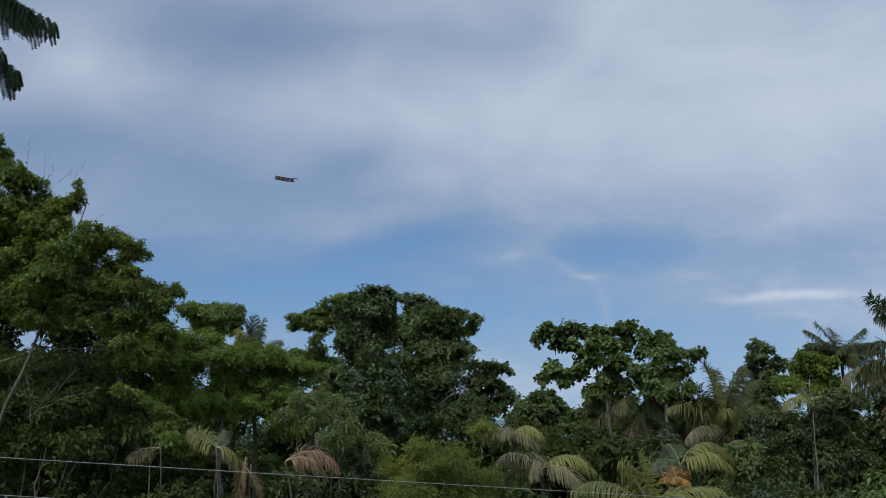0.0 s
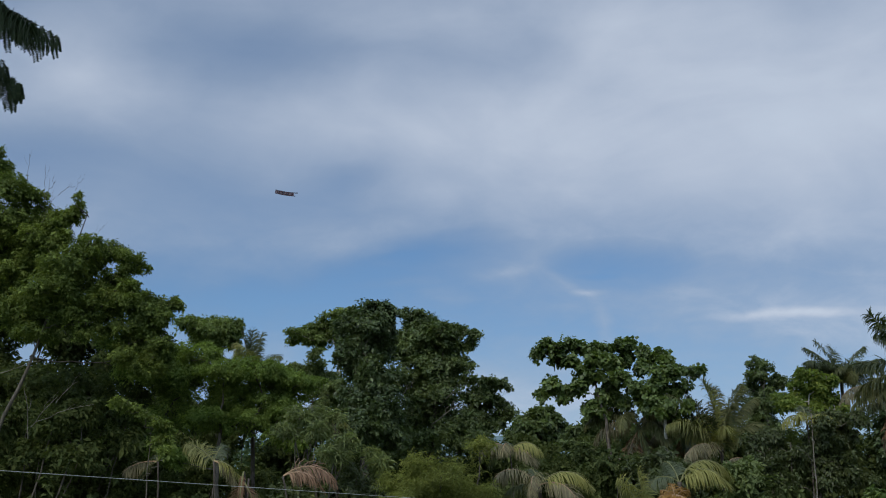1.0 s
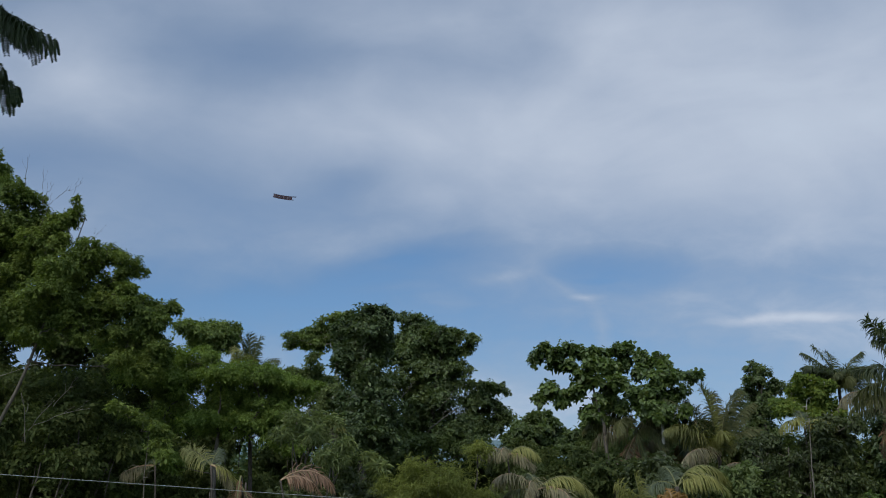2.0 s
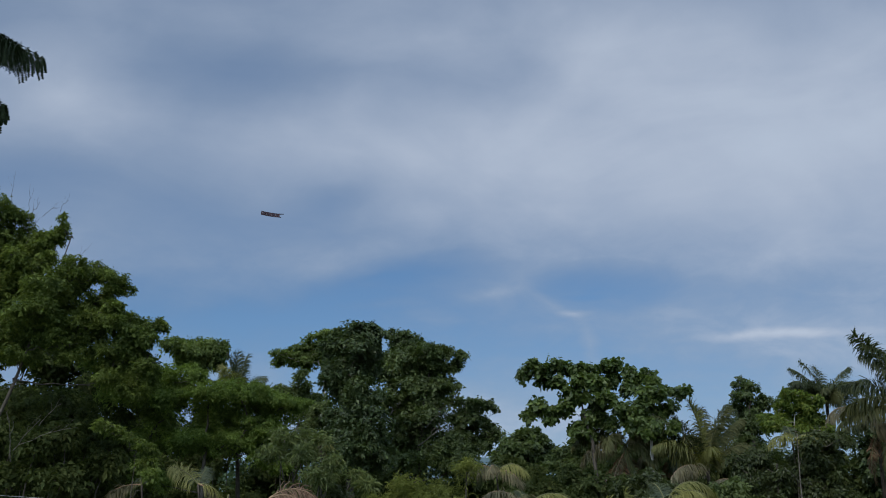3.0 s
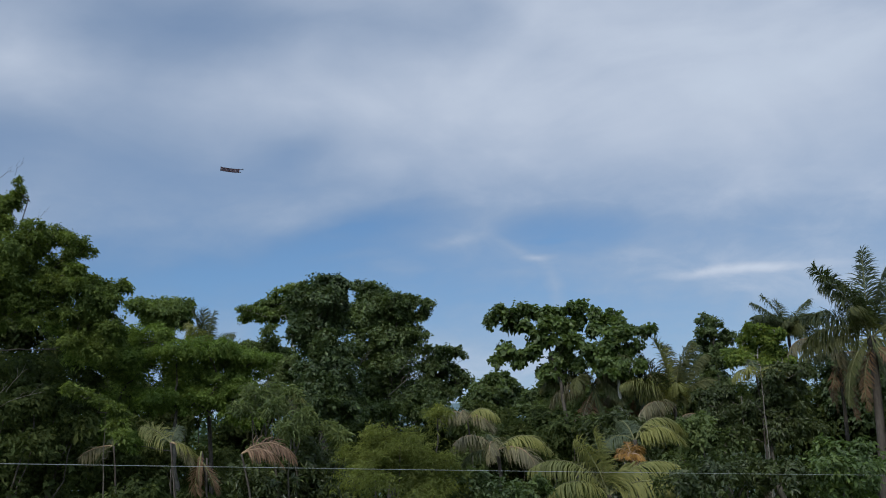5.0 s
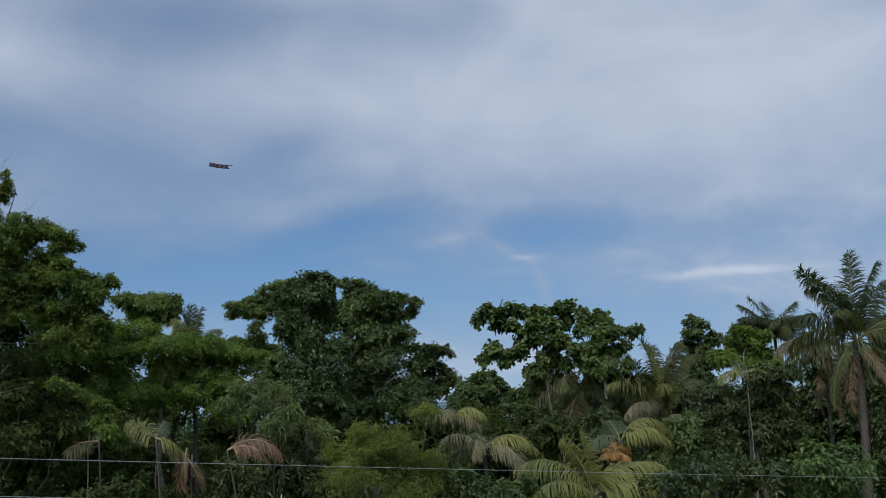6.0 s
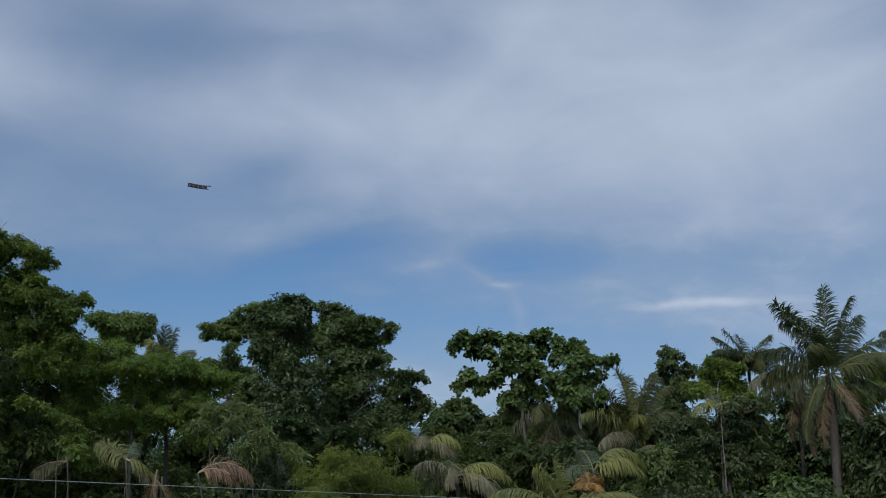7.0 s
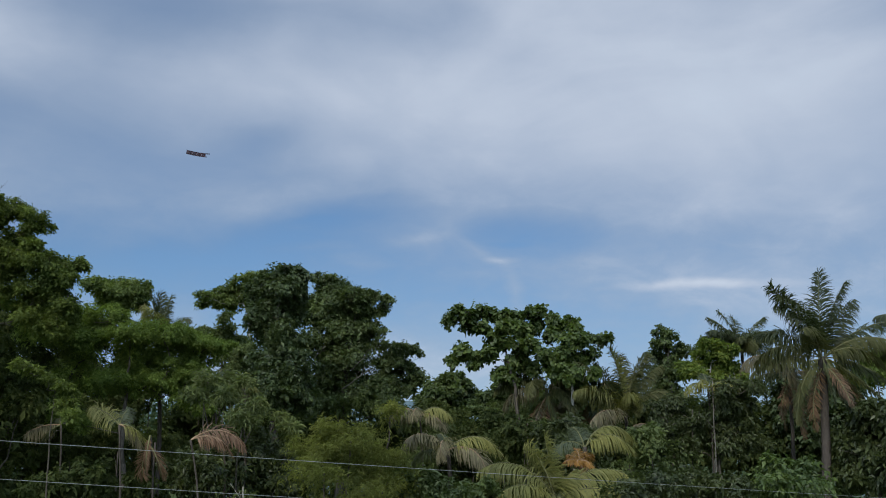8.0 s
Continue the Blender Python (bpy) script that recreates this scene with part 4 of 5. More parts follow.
shrub("shrub", -3.55, 33.0, [(-0.97, 5.51, 0.55, 0.26), (-0.32, 5.42, 0.44, 0.24), (0.21, 5.44, 0.26, 0.16), (-1.13, 5.03, 0.47, 0.24), (-0.31, 4.90, 0.44, 0.22), (0.61, 4.62, 0.36, 0.18), (1.14, 4.32, 0.36, 0.20), (1.66, 3.93, 0.36, 0.22), (0.35, 4.21, 0.40, 0.26)], label='light green shrub with long narrow leaves', leaf=LEAF_PALE, size=0.24, thick=1.0, seed=32)
shrub("shrub", -3.1, 33.5, [(0.0, 3.3, 1.15, 0.69), (-0.6, 2.6, 1.35, 0.77), (0.8, 2.4, 1.15, 0.77), (-1.8, 2.6, 0.96, 0.77)], label='dense green shrub with broad leaves', leaf=LEAF_GLOSSY, size=0.18, thick=1.0, seed=33)
shrub("shrub", 13.3, 31.0, [(-0.2, 2.6, 0.98, 0.50), (-0.7, 2.1, 1.25, 0.53), (0.6, 2.1, 0.89, 0.50)], label='bright green shrub with glossy leaves', leaf=LEAF_LOBED, size=0.21, thick=1.0, seed=34)
shrub("shrub", 11.0, 36.0, [(-1.0, 3.7, 0.72, 0.62), (-0.1, 2.9, 1.14, 0.93), (-1.5, 2.5, 0.93, 0.83), (-0.6, 4.1, 0.45, 0.37)], label='mixed green shrub among the palms', leaf=LEAF_OLIVE, size=0.21, thick=0.9, seed=35)
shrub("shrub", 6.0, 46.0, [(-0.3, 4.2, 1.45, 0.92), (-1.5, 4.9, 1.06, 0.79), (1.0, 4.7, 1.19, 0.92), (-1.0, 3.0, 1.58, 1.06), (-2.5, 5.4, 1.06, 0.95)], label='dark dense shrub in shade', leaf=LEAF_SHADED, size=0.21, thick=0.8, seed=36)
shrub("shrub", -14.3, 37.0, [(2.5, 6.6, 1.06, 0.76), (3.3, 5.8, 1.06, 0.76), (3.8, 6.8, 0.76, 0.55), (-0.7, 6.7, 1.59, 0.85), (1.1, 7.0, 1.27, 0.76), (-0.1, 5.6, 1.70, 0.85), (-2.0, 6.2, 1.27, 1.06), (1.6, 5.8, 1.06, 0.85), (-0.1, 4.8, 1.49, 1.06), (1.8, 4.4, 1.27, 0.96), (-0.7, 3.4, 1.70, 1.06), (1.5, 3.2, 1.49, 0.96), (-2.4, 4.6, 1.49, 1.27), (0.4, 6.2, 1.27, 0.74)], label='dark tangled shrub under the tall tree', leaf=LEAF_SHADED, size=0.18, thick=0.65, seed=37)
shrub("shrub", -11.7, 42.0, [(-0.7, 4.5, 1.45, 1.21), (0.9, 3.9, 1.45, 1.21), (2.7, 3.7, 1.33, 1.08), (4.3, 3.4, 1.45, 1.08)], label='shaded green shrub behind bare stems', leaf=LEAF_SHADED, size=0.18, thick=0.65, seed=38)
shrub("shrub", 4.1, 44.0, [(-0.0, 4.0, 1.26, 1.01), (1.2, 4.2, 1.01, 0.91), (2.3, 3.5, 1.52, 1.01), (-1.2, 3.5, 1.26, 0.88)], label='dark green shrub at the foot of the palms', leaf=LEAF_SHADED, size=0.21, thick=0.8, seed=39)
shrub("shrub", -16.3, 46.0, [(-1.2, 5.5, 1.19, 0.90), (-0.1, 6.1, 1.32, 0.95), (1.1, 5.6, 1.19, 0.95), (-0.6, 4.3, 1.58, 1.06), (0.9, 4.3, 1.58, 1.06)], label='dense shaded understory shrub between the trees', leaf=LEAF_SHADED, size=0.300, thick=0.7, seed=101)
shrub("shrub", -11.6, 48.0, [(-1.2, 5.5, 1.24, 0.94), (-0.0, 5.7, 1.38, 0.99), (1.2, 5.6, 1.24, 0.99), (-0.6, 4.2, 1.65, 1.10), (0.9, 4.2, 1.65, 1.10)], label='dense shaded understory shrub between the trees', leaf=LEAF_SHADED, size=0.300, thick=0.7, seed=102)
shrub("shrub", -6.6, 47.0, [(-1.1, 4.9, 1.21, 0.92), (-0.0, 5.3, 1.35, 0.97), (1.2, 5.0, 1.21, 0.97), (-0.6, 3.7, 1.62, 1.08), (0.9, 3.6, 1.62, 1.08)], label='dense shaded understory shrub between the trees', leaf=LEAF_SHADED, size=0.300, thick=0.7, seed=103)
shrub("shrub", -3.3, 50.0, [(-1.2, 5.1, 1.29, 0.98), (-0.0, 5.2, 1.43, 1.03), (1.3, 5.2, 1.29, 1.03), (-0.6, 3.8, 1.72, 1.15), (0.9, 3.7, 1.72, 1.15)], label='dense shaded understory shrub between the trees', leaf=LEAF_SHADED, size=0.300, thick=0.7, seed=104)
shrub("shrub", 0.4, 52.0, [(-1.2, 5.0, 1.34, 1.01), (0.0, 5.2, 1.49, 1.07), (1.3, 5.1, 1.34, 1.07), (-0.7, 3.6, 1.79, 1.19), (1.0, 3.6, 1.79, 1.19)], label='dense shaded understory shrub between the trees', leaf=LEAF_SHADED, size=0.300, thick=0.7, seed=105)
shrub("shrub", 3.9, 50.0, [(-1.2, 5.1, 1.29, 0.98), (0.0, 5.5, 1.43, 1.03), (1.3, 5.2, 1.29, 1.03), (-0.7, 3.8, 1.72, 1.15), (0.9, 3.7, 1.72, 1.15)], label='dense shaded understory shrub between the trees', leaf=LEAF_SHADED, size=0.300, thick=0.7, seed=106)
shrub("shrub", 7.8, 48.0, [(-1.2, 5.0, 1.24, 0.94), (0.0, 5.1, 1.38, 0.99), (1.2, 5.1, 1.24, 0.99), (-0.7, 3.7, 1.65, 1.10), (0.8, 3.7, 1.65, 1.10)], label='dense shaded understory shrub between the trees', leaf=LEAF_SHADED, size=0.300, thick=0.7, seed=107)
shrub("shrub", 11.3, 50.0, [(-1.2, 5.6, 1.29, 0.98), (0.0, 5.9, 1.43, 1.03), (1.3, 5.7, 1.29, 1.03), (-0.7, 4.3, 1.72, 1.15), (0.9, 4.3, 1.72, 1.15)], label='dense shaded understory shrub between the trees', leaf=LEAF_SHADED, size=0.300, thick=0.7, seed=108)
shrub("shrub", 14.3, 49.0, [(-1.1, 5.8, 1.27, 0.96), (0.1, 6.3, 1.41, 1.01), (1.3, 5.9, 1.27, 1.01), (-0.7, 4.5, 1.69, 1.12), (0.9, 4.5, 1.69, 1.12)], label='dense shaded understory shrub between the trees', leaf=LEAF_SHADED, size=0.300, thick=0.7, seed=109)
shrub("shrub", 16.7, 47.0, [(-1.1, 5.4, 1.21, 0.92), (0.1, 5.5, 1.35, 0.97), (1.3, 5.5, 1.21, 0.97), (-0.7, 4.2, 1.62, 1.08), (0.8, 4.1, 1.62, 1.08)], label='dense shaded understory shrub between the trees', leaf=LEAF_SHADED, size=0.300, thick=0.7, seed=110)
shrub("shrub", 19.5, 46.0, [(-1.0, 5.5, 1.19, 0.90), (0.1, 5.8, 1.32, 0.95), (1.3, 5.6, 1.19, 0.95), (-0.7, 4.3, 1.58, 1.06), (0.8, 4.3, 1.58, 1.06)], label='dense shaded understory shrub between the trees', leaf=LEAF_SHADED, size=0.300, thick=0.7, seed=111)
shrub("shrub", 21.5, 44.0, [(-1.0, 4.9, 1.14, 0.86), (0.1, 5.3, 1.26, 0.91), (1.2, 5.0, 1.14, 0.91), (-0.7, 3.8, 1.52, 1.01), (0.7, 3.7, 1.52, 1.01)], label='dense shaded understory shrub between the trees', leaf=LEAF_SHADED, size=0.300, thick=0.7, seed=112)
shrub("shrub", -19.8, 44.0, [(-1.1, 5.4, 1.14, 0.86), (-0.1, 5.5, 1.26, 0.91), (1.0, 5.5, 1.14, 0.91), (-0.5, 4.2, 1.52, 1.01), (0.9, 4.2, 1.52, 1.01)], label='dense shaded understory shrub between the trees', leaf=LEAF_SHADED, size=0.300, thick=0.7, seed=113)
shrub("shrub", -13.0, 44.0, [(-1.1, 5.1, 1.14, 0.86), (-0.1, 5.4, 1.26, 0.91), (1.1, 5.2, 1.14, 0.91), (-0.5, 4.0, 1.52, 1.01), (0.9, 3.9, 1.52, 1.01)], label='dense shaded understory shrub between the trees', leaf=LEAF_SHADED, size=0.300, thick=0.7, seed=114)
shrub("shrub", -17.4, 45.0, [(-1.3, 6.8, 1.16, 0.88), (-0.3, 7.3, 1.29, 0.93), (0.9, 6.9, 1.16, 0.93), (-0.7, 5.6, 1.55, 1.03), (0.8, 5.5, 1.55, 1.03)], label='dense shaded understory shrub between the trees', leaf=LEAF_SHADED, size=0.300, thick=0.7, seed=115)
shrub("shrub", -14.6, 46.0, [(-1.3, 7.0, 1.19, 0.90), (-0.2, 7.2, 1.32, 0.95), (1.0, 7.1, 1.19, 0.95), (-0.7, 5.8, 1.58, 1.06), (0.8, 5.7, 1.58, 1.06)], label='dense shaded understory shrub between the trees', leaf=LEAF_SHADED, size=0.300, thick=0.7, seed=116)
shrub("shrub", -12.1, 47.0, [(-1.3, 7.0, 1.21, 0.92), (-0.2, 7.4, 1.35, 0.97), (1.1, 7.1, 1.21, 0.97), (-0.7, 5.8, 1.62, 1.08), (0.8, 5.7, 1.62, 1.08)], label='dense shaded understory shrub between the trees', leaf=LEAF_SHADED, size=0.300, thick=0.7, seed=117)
shrub("shrub", 8.8, 46.0, [(-0.6, 6.2, 0.90, 0.53), (0.4, 6.1, 0.90, 0.53), (1.4, 6.2, 0.79, 0.58), (0.0, 5.4, 1.32, 0.63), (2.2, 5.7, 0.79, 0.69)], label='pale olive shrub behind the slender trees', leaf=LEAF_OLIVE, size=0.23, thick=0.8, seed=126)
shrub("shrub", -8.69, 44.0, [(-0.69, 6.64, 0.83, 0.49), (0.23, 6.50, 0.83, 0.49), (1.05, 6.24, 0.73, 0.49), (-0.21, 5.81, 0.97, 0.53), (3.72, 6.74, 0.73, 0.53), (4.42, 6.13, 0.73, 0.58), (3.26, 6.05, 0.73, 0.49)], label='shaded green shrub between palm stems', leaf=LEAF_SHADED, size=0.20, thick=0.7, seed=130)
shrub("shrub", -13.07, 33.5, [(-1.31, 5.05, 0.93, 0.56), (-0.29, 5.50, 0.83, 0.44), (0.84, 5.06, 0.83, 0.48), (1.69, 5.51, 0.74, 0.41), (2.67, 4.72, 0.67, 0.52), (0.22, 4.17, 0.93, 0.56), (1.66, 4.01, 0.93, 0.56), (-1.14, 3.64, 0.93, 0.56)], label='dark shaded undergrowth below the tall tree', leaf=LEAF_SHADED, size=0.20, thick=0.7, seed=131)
shrub("shrub", 8.0, 38.0, [(0.0, 4.3, 0.87, 0.48), (-0.8, 4.0, 0.87, 0.57), (1.0, 3.8, 0.76, 0.57), (-0.2, 3.4, 1.31, 0.65)], label='leafy green shrub under the slender trees', leaf=LEAF_GLOSSY, size=0.20, thick=0.9, seed=121)
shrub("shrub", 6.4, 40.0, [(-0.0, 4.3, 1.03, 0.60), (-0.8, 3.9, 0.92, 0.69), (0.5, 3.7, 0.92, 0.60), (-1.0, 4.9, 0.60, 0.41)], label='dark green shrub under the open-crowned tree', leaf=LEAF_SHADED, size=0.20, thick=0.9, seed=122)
shrub("shrub", 8.8, 30.0, [(-0.9, 2.0, 0.77, 0.34), (0.0, 2.2, 0.77, 0.48), (1.2, 2.2, 0.77, 0.55), (2.1, 2.1, 0.77, 0.48)], label='low leafy shrub in front of the palms', leaf=LEAF_GLOSSY, size=0.17, thick=0.9, seed=123)
shrub("shrub", 2.7, 31.0, [(-0.7, 2.3, 0.71, 0.53), (0.2, 2.0, 0.80, 0.46), (1.0, 2.0, 0.62, 0.39)], label='low dark shrub at the foot of a palm', leaf=LEAF_DEEP, size=0.17, thick=0.9, seed=124)
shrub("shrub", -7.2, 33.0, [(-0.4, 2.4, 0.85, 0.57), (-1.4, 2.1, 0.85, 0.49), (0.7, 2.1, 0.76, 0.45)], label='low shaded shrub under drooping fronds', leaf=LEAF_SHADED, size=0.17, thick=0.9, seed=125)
palm(16.35, 36.0, 16.80, 6.95, label='tall coconut palm with drooping windblown fronds', fronds=CROWN_TALL, length=3.0, seed=51, skirt=5)
palm(18.2, 48.0, 18.45, 8.9, label='coconut palm with an arching crown', fronds=CROWN_WIND, length=2.3, seed=52)
palm(10.80, 41.0, 10.84, 5.22, label='young coconut palm with upright fronds', fronds=CROWN_UP, length=2.8, seed=53)
palm(21.3, 36.0, 21.6, 7.75, label='tall coconut palm at the edge of the grove', fronds=CROWN_TALL, length=3.1, seed=54)
palm(8.1, 42.7, 8.0, 6.4, label='palm with a dark skirt of hanging fronds', fronds=CROWN_LOW, length=2.7, seed=55, skirt=6)
palm(10.2, 44.0, 10.2, 6.4, label='olive palm drooping behind the slender tree', fronds=CROWN_LOW, length=2.5, seed=70, skirt=3)
palm(6.04, 31.0, 6.04, 1.87, label='young palm with broad pale green fronds', fronds=CROWN_YOUNG, length=2.2, seed=56)
palm(7.3, 32.5, 7.25, 3.5, label='palm with broad drooping pale fronds', fronds=CROWN_DROOP, length=1.9, seed=57)
palm(6.94, 31.5, 6.89, 3.00, label='small palm with dry orange fronds', fronds=CROWN_ORANGE, length=0.5, seed=58, dry=True)
palm(3.02, 33.0, 3.02, 3.40, label='palm with hanging grey-green fronds', fronds=CROWN_HANG, length=1.9, seed=59)
palm(-6.63, 31.2, -6.68, 3.93, label='palm with drooping withered fronds', fronds=CROWN_SIDE, length=1.2, seed=60)
palm(-4.25, 31.0, -4.60, 3.50, label='slim palm draped with dried brown fronds', fronds=CROWN_DRY, length=1.0, seed=61, dry=True)
palm(-5.6, 30.8, -5.7, 3.6, label='slim palm draped with a reddish brown skirt', fronds=CROWN_TATTER, length=1.15, seed=69, skirt=2, dry=True)
palm(-9.25, 34.5, -9.2, 4.15, label='small palm with withered fronds in the shade', fronds=CROWN_STRAY, length=1.1, seed=65)
palm(12.7, 36.8, 12.8, 5.9, label='slim palm with yellowed drooping fronds', fronds=CROWN_YELLOW, length=1.2, seed=66)
palm(11.3, 38.0, 11.3, 4.3, label='small palm with hanging grey fronds', fronds=CROWN_HANG, length=1.5, seed=67)
palm(2.4, 37.0, 2.4, 4.8, label='slender palm with hanging narrow fronds', fronds=CROWN_HANG, length=1.3, seed=68)
palm(-6.75, 38.0, -6.95, 7.3, label='young palm with a spear of upright fronds', fronds=CROWN_SPEAR, length=1.9, seed=62)
palm(16.5, 39.0, 16.8, 6.7, label='palm with shaded hanging fronds', fronds=CROWN_HANG, length=2.8, seed=63, skirt=4)
palm(-4.8, 38.0, -4.9, 5.9, label='small palm with yellowed arching fronds', fronds=CROWN_YELLOW, length=1.6, seed=64)

# slim stems standing among the undergrowth
def stem(x, y, top, lean, r, seed, label, bark):
    rng = np.random.default_rng(seed)
    t = thing("sapling", x, y, 0, label, "sapling", "bare stems")
    pts = curve_points((0, 0, -0.05), (lean, 0, top), (0.04, 0, 0), rng, 12, 0.012)
    v, q, c = tube(pts, np.linspace(r, r * 0.7, 12), 8, rng, 0.04)
    part("stem", mesh_from("stem", v, [q, c], bark, True), t)
    for k in range(3):
        a = pts[7 + k]
        e = a + np.array([rng.normal() * 0.3, rng.normal() * 0.3, 0.5])
        v, q, c = tube(curve_points(a, e, (0, 0, 0), rng, 5, 0.02), np.linspace(r * 0.4, r * 0.15, 5), 5)
        part("twig", mesh_from("twig", v, [q, c], bark, True), t)


stem(-7.2, 34.0, 3.3, -0.06, 0.028, 91, "slim grey bare stem in the undergrowth", BARK_PALM)
stem(-4.6, 34.0, 3.3, -0.02, 0.028, 92, "slim grey bare stem beside a dried frond", BARK_PALM)
stem(-6.2, 34.0, 3.6, 0.07, 0.045, 93, "leaning tan stem under drooping fronds", BARK_PALM)
stem(-2.9, 31.0, 2.2, -0.14, 0.020, 94, "short leaning pale stick in the undergrowth", BARK_PALE)
stem(-8.6, 34.0, 2.6, -0.04, 0.050, 96, "thin shaded stem under the tall tree", BARK_DARK)
stem(12.7, 36.4, 6.1, 0.14, 0.022, 97, "slim pale trunk among glossy leaves", BARK_TWIG)
stem(11.8, 36.6, 5.1, 0.31, 0.018, 98, "thin grey stem beside the glossy tree", BARK_PALM)
stem(6.4, 39.0, 4.8, 0.15, 0.030, 99, "thin grey stem under the open-crowned tree", BARK_TWIG)

# ---------------------------------------------------------------- far woods
def far_woods(seed):
    rng = np.random.default_rng(seed)
    lobes = []
    for k in range(70):
        x = -38 + 80 * k / 69 + rng.normal() * 0.6
        y = 64 + rng.normal() * 2.5
        h = (8.2 if x < -6 else 6.6) + 0.8 * math.sin(k * 0.55) + rng.uniform(-0.8, 0.5) - 1.0 * math.exp(-((x - 5.5) / 2.5) ** 2)
        for z, r in ((h - 1.2, 1.25), (h - 3.0, 1.6), (h - 5.2, 1.9)):
            if z > 0.5:
                lobes.append((x + rng.normal() * 0.5, y - rng.uniform(0, 1), z, r, r, r))
    v, f = crown(lobes, rng, 0.5, 0.45, 0.5, 0.4, 0.5)
    return tagged(new("far_woods", mesh_from("far_woods", v, [f], HILL)), "dark green woods behind the grove", "woods", kind="stuff")


far_woods(71)


def far_hill(seed):
    """A low wooded ridge far behind."""
    n, rows = 160, 8
    v = []
    for j in range(rows):
        s = j / (rows - 1)
        for i in range(n):
            x = -900 + 1800 * i / (n - 1)
            top = 88 + 8 * math.sin(x / 210 + 0.4) + 7 * noise.noise(Vector((x * 0.03, 0, 0))) + 3.5 * noise.noise(Vector((x * 0.15, 3, 0)))
            v.append((x, 720 + 160 * s + 12 * noise.noise(Vector((x * 0.02, s * 4, 5))), -1 + (top + 1) * math.sin(s * math.pi / 2)))
    q = [(j * n + i, j * n + i + 1, j * n + n + i + 1, j * n + n + i) for j in range(rows - 1) for i in range(n - 1)]
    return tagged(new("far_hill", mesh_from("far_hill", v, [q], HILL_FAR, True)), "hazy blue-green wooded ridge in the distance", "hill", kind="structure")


far_hill(72)

# ---------------------------------------------------------------- overhead wires and poles
def wire(name, a, b, sag, label):
    pts = [Vector(a).lerp(Vector(b), k / 40) - Vector((0, 0, sag * 4 * (k / 40) * (1 - k / 40))) for k in range(41)]
    v, q, c = tube([tuple(p) for p in pts], np.full(41, 0.0034), 6)
    return tagged(new(name, mesh_from(name, v, [q, c], CABLE, True)), label, "wire", "overhead wires")


wire("overhead_wire", (-8.0, 6.1, 2.32), (16.0, 28.66, 1.89), 0.03, "thin grey overhead wire strung between poles")
wire("overhead_wire", (-8.0, 6.1, 2.10), (16.0, 28.66, 0.96), 0.03, "thin grey overhead wire strung below another")


def utility_pole(x, y, height):
    t = thing("wire_pole", x, y, 0, "weathered wooden pole holding two overhead wires", "pole", "wire poles")
    rng = np.random.default_rng(int(x * 10) + 500)
    v, q, c = tube(curve_points((0, 0, -0.2), (0, 0, height), (0, 0, 0), rng, 12, 0.004), np.linspace(0.09, 0.07, 12), 10)
    part("post", mesh_from("post", v, [q, c], WOOD, True), t)
    for z in (height - 0.12, height - (0.34 if x < 0 else 1.05)):
        v, q, c = tube([(-0.09, -0.09, z), (0, 0, z), (0.09, 0.09, z)], (0.02, 0.035, 0.02), 8)
        part("insulator", mesh_from("insulator", v, [q, c], CLOTH_PALE, True), t, "pale ceramic insulator")


utility_pole(-8.06, 6.05, 2.44)
utility_pole(16.06, 28.72, 2.01)


# ---------------------------------------------------------------- near tree whose feathery leaves hang into view
def feather_leaf(rng, length, pinnae, droop):
    """A twice-divided leaf hanging from the origin: rachis, side stalks and many small leaflets."""
    n = 9
    s = np.linspace(0, 1, n)
    e = np.radians(-4 - droop * s)
    path = np.concatenate([[np.zeros(3)], np.cumsum(np.stack([np.cos(e[:-1]), 0 * e[:-1], np.sin(e[:-1])], -1) * length / (n - 1), 0)])
    v, q, c = tube(path, np.linspace(0.0022, 0.001, n), 4)
    V, Q, C, base = [v], [q], [c], len(v)
    for k in range(pinnae):
        for sgn in (1, -1):
            at = 0.2 + 0.8 * k / (pinnae - 1)
            p0 = np.array([np.interp(at, s, path[:, j]) for j in range(3)])
            L = 0.165 * math.sin(math.pi * (0.25 + 0.6 * at)) * rng.uniform(0.85, 1.15)
            m = 6
            u = np.linspace(0, 1, m)
            d = np.stack([0.3 + 0.05 * u, sgn * (0.5 - 0.4 * u), -0.7 - 0.9 * u], -1) + rng.normal(size=(1, 3)) * 0.08
            pp = np.concatenate([[p0], p0 + np.cumsum(unit(d[:-1]) * L / (m - 1), 0)])
            v2, q2, c2 = tube(pp, np.linspace(0.0011, 0.0006, m), 3)
            V.append(v2), Q.append(q2 + base), C.append(c2 + base)
            base += len(v2)
            cnt = 17
            t = np.repeat(np.linspace(0.06, 1, cnt), 2)
            b = np.stack([np.interp(t, u, pp[:, j]) for j in range(3)], -1)
            T = unit(np.stack([np.interp(t, u, np.gradient(pp[:, j])) for j in range(3)], -1))
            S = unit(np.cross(T, np.array([[0.2, 0.9, 0.3]]))) * np.tile([1.0, -1.0], cnt)[:, None]
            dd = unit(S + T * 0.45 + rng.normal(size=T.shape) * 0.06)
            tip = b + dd * 0.024 * (1.1 - 0.4 * t[:, None])
            mid = (b + tip) / 2
            w = T * 0.0042
            blades = np.stack([b, mid + w, tip, mid - w], 1).reshape(-1, 3)
            k4 = np.arange(cnt * 2)[:, None] * 4 + base
            V.append(blades), Q.append(k4 + [0, 1, 2, 3])
            base += len(blades)
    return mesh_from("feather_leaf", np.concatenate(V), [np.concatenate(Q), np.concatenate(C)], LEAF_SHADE)


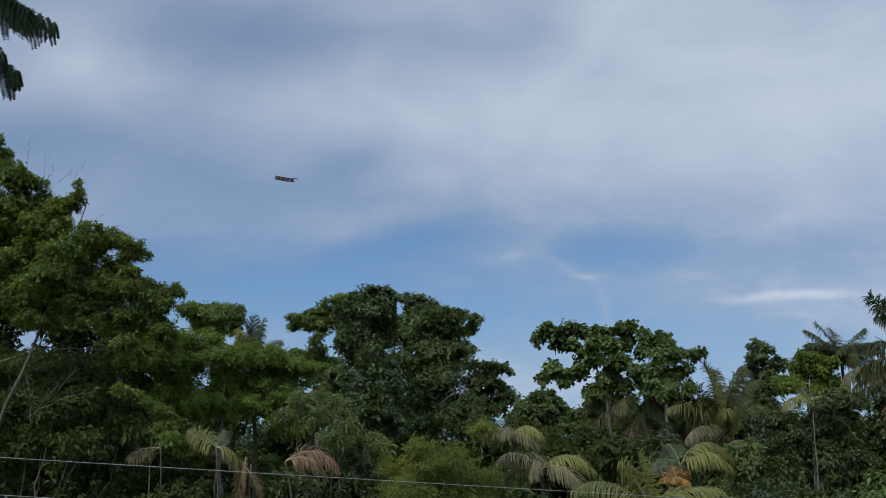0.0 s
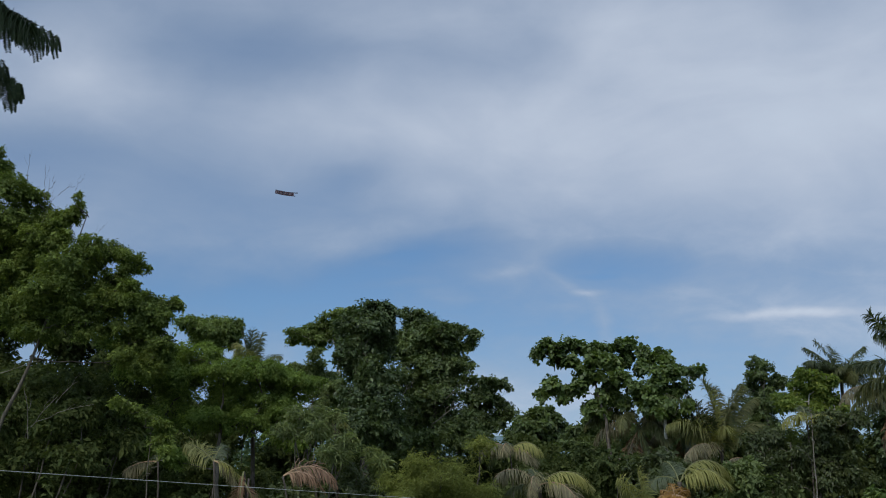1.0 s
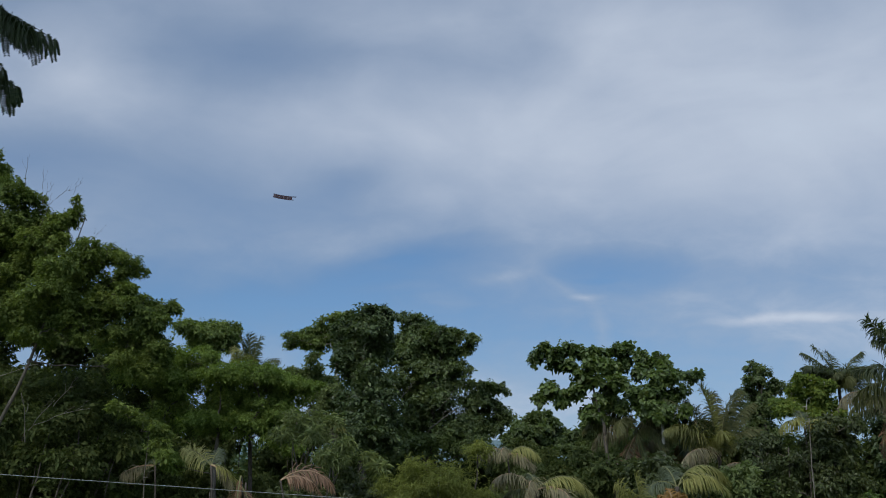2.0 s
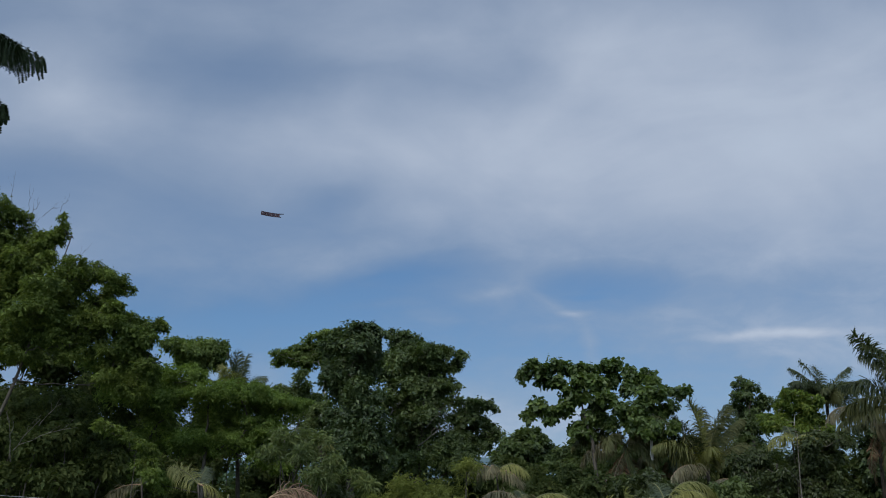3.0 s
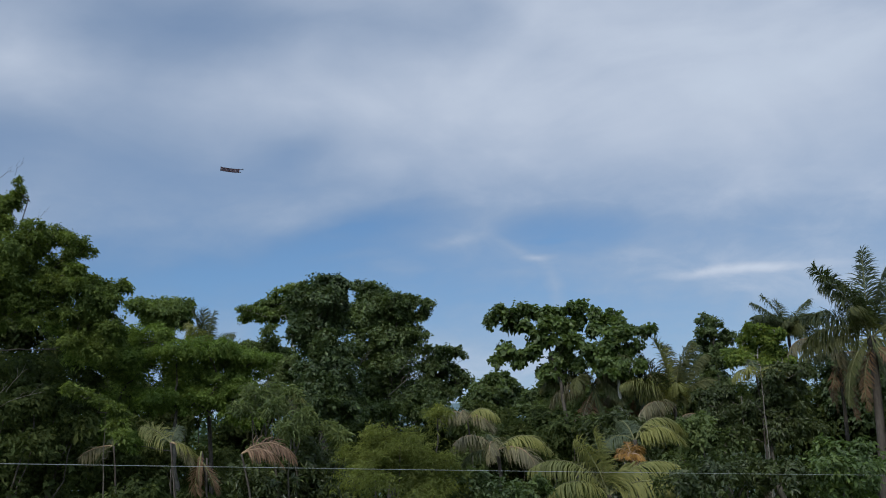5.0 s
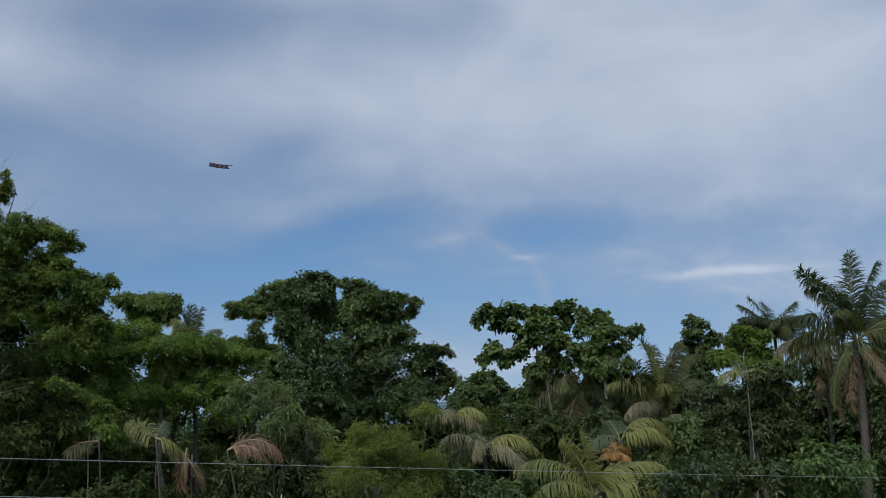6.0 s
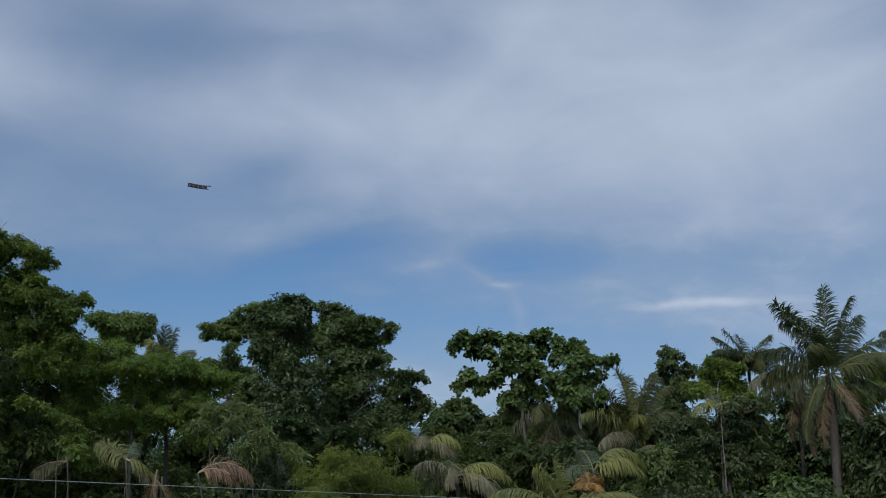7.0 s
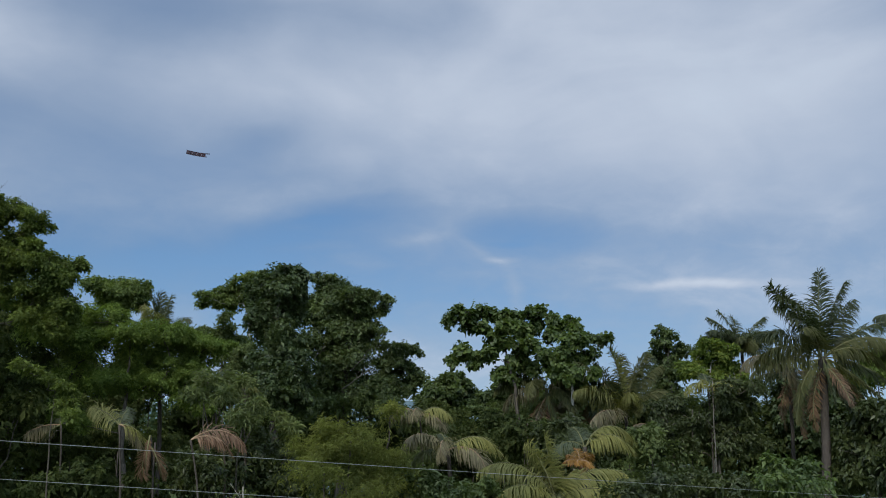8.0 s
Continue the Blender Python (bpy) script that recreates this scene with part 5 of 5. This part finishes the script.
near = thing("feathery_tree", -3.53, 4.2, 0, "near tree with fine feathery leaves hanging from a twig", "tree")
rng = np.random.default_rng(81)
v, q, c = tube(curve_points((0, 0, -0.1), (0.25, 0, 4.4), (0.1, 0, 0), rng, 12, 0.02), np.linspace(0.11, 0.06, 12), 9, rng, 0.04)
part("trunk", mesh_from("trunk", v, [q, c], BARK_DARK, True), near)
bough = curve_points((0.22, 0, 3.8), (1.62, -0.2, 3.77), (0, 0, 0.22), rng, 12, 0.012)
v, q, c = tube(bough, np.linspace(0.03, 0.006, 12), 6)
part("limb", mesh_from("limb", v, [q, c], BARK_DARK, True), near)
# crown out of view, added to keep the sun off the hanging leaves
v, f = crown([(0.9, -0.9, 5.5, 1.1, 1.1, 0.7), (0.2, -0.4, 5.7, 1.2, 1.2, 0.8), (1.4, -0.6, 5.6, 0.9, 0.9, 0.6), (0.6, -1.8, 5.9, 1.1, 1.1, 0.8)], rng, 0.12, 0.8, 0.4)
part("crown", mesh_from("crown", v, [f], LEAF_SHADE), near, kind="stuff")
SPRAYS = [(11, 8, 0.27, 38), (11, -25, 0.25, 52), (10, 20, 0.3, 34), (10, -15, 0.28, 60), (9, 30, 0.34, 40), (9, -8, 0.34, 50), (8, 10, 0.36, 55), (8, -40, 0.34, 40), (7, 40, 0.36, 45), (7, -15, 0.4, 50), (6, 15, 0.4, 45), (6, -35, 0.38, 50), (5, 20, 0.4, 45), (5, -20, 0.4, 50)]
for i, az, length, droop in SPRAYS:
    ob = part("leaf", feather_leaf(rng, length, 7, droop), near)
    ob.location, ob.rotation_euler = bough[i], (0, 0, radians(az))

twig = curve_points(bough[9], (1.56, -0.2, 3.52), (0.02, 0, -0.03), rng, 7, 0.006)
v, q, c = tube(twig, np.linspace(0.007, 0.003, 7), 5)
part("twig", mesh_from("twig", v, [q, c], BARK_DARK, True), near)
for i, az, length, droop in ((6, 5, 0.2, 40), (6, -40, 0.2, 55), (5, 30, 0.22, 50), (4, -10, 0.22, 60)):
    ob = part("leaf", feather_leaf(rng, length, 5, droop), near)
    ob.location, ob.rotation_euler = twig[i], (0, 0, radians(az))

# ---------------------------------------------------------------- kite in the sky
def kite(x, y, z):
    t = thing("kite", x, y, z, "long dark red ribbon kite with pale marks and a forked tail", "kite")
    t.rotation_euler = (radians(12), radians(11), radians(-8))

    def strip(x0, x1, z0, z1, off, mat, name, label=""):
        n = 14
        xs = np.linspace(x0, x1, n)
        wave = 0.10 * np.sin(xs * 2.1 + 0.6)
        lift = 0.06 * (xs / 1.4) ** 2
        vs = []
        for d in (off - 0.008, off + 0.008):
            vs += [np.stack([xs, wave + d, z0 + lift], -1), np.stack([xs, wave + d, z1 + lift * 1.1], -1)]
        v = np.concatenate(vs)
        k = np.arange(n - 1)
        f = []
        for a, b in ((0, n), (3 * n, 2 * n), (2 * n, 0), (n, 3 * n)):
            f.append(np.stack([k + a, k + a + 1, k + b + 1, k + b], -1))
        ends = [[0, n, 3 * n, 2 * n], [n - 1, 3 * n - 1, 4 * n - 1, 2 * n - 1]]
        part(name, mesh_from(name, v, [np.concatenate(f), ends], mat), t, label)

    strip(-1.4, 1.15, -0.2, 0.2, 0, CLOTH_RED, "body")
    strip(-1.42, 1.15, 0.2, 0.26, 0, CLOTH_DARK, "upper_edge", "dark upper hem")
    strip(-1.42, 1.15, -0.26, -0.2, 0, CLOTH_DARK, "lower_edge", "dark lower hem")
    for k in range(8):
        x0 = -1.25 + 0.29 * k
        strip(x0, x0 + 0.15, -0.11, 0.14 - 0.02 * (k % 3), -0.02, CLOTH_PALE if k % 2 == 0 else CLOTH_DARK, "bar")
    strip(1.15, 1.7, 0.14, 0.26, 0, CLOTH_DARK, "tail")
    strip(1.15, 1.4, -0.26, -0.16, 0, CLOTH_DARK, "tail")


kite(-20.7, 130.0, 45.9)
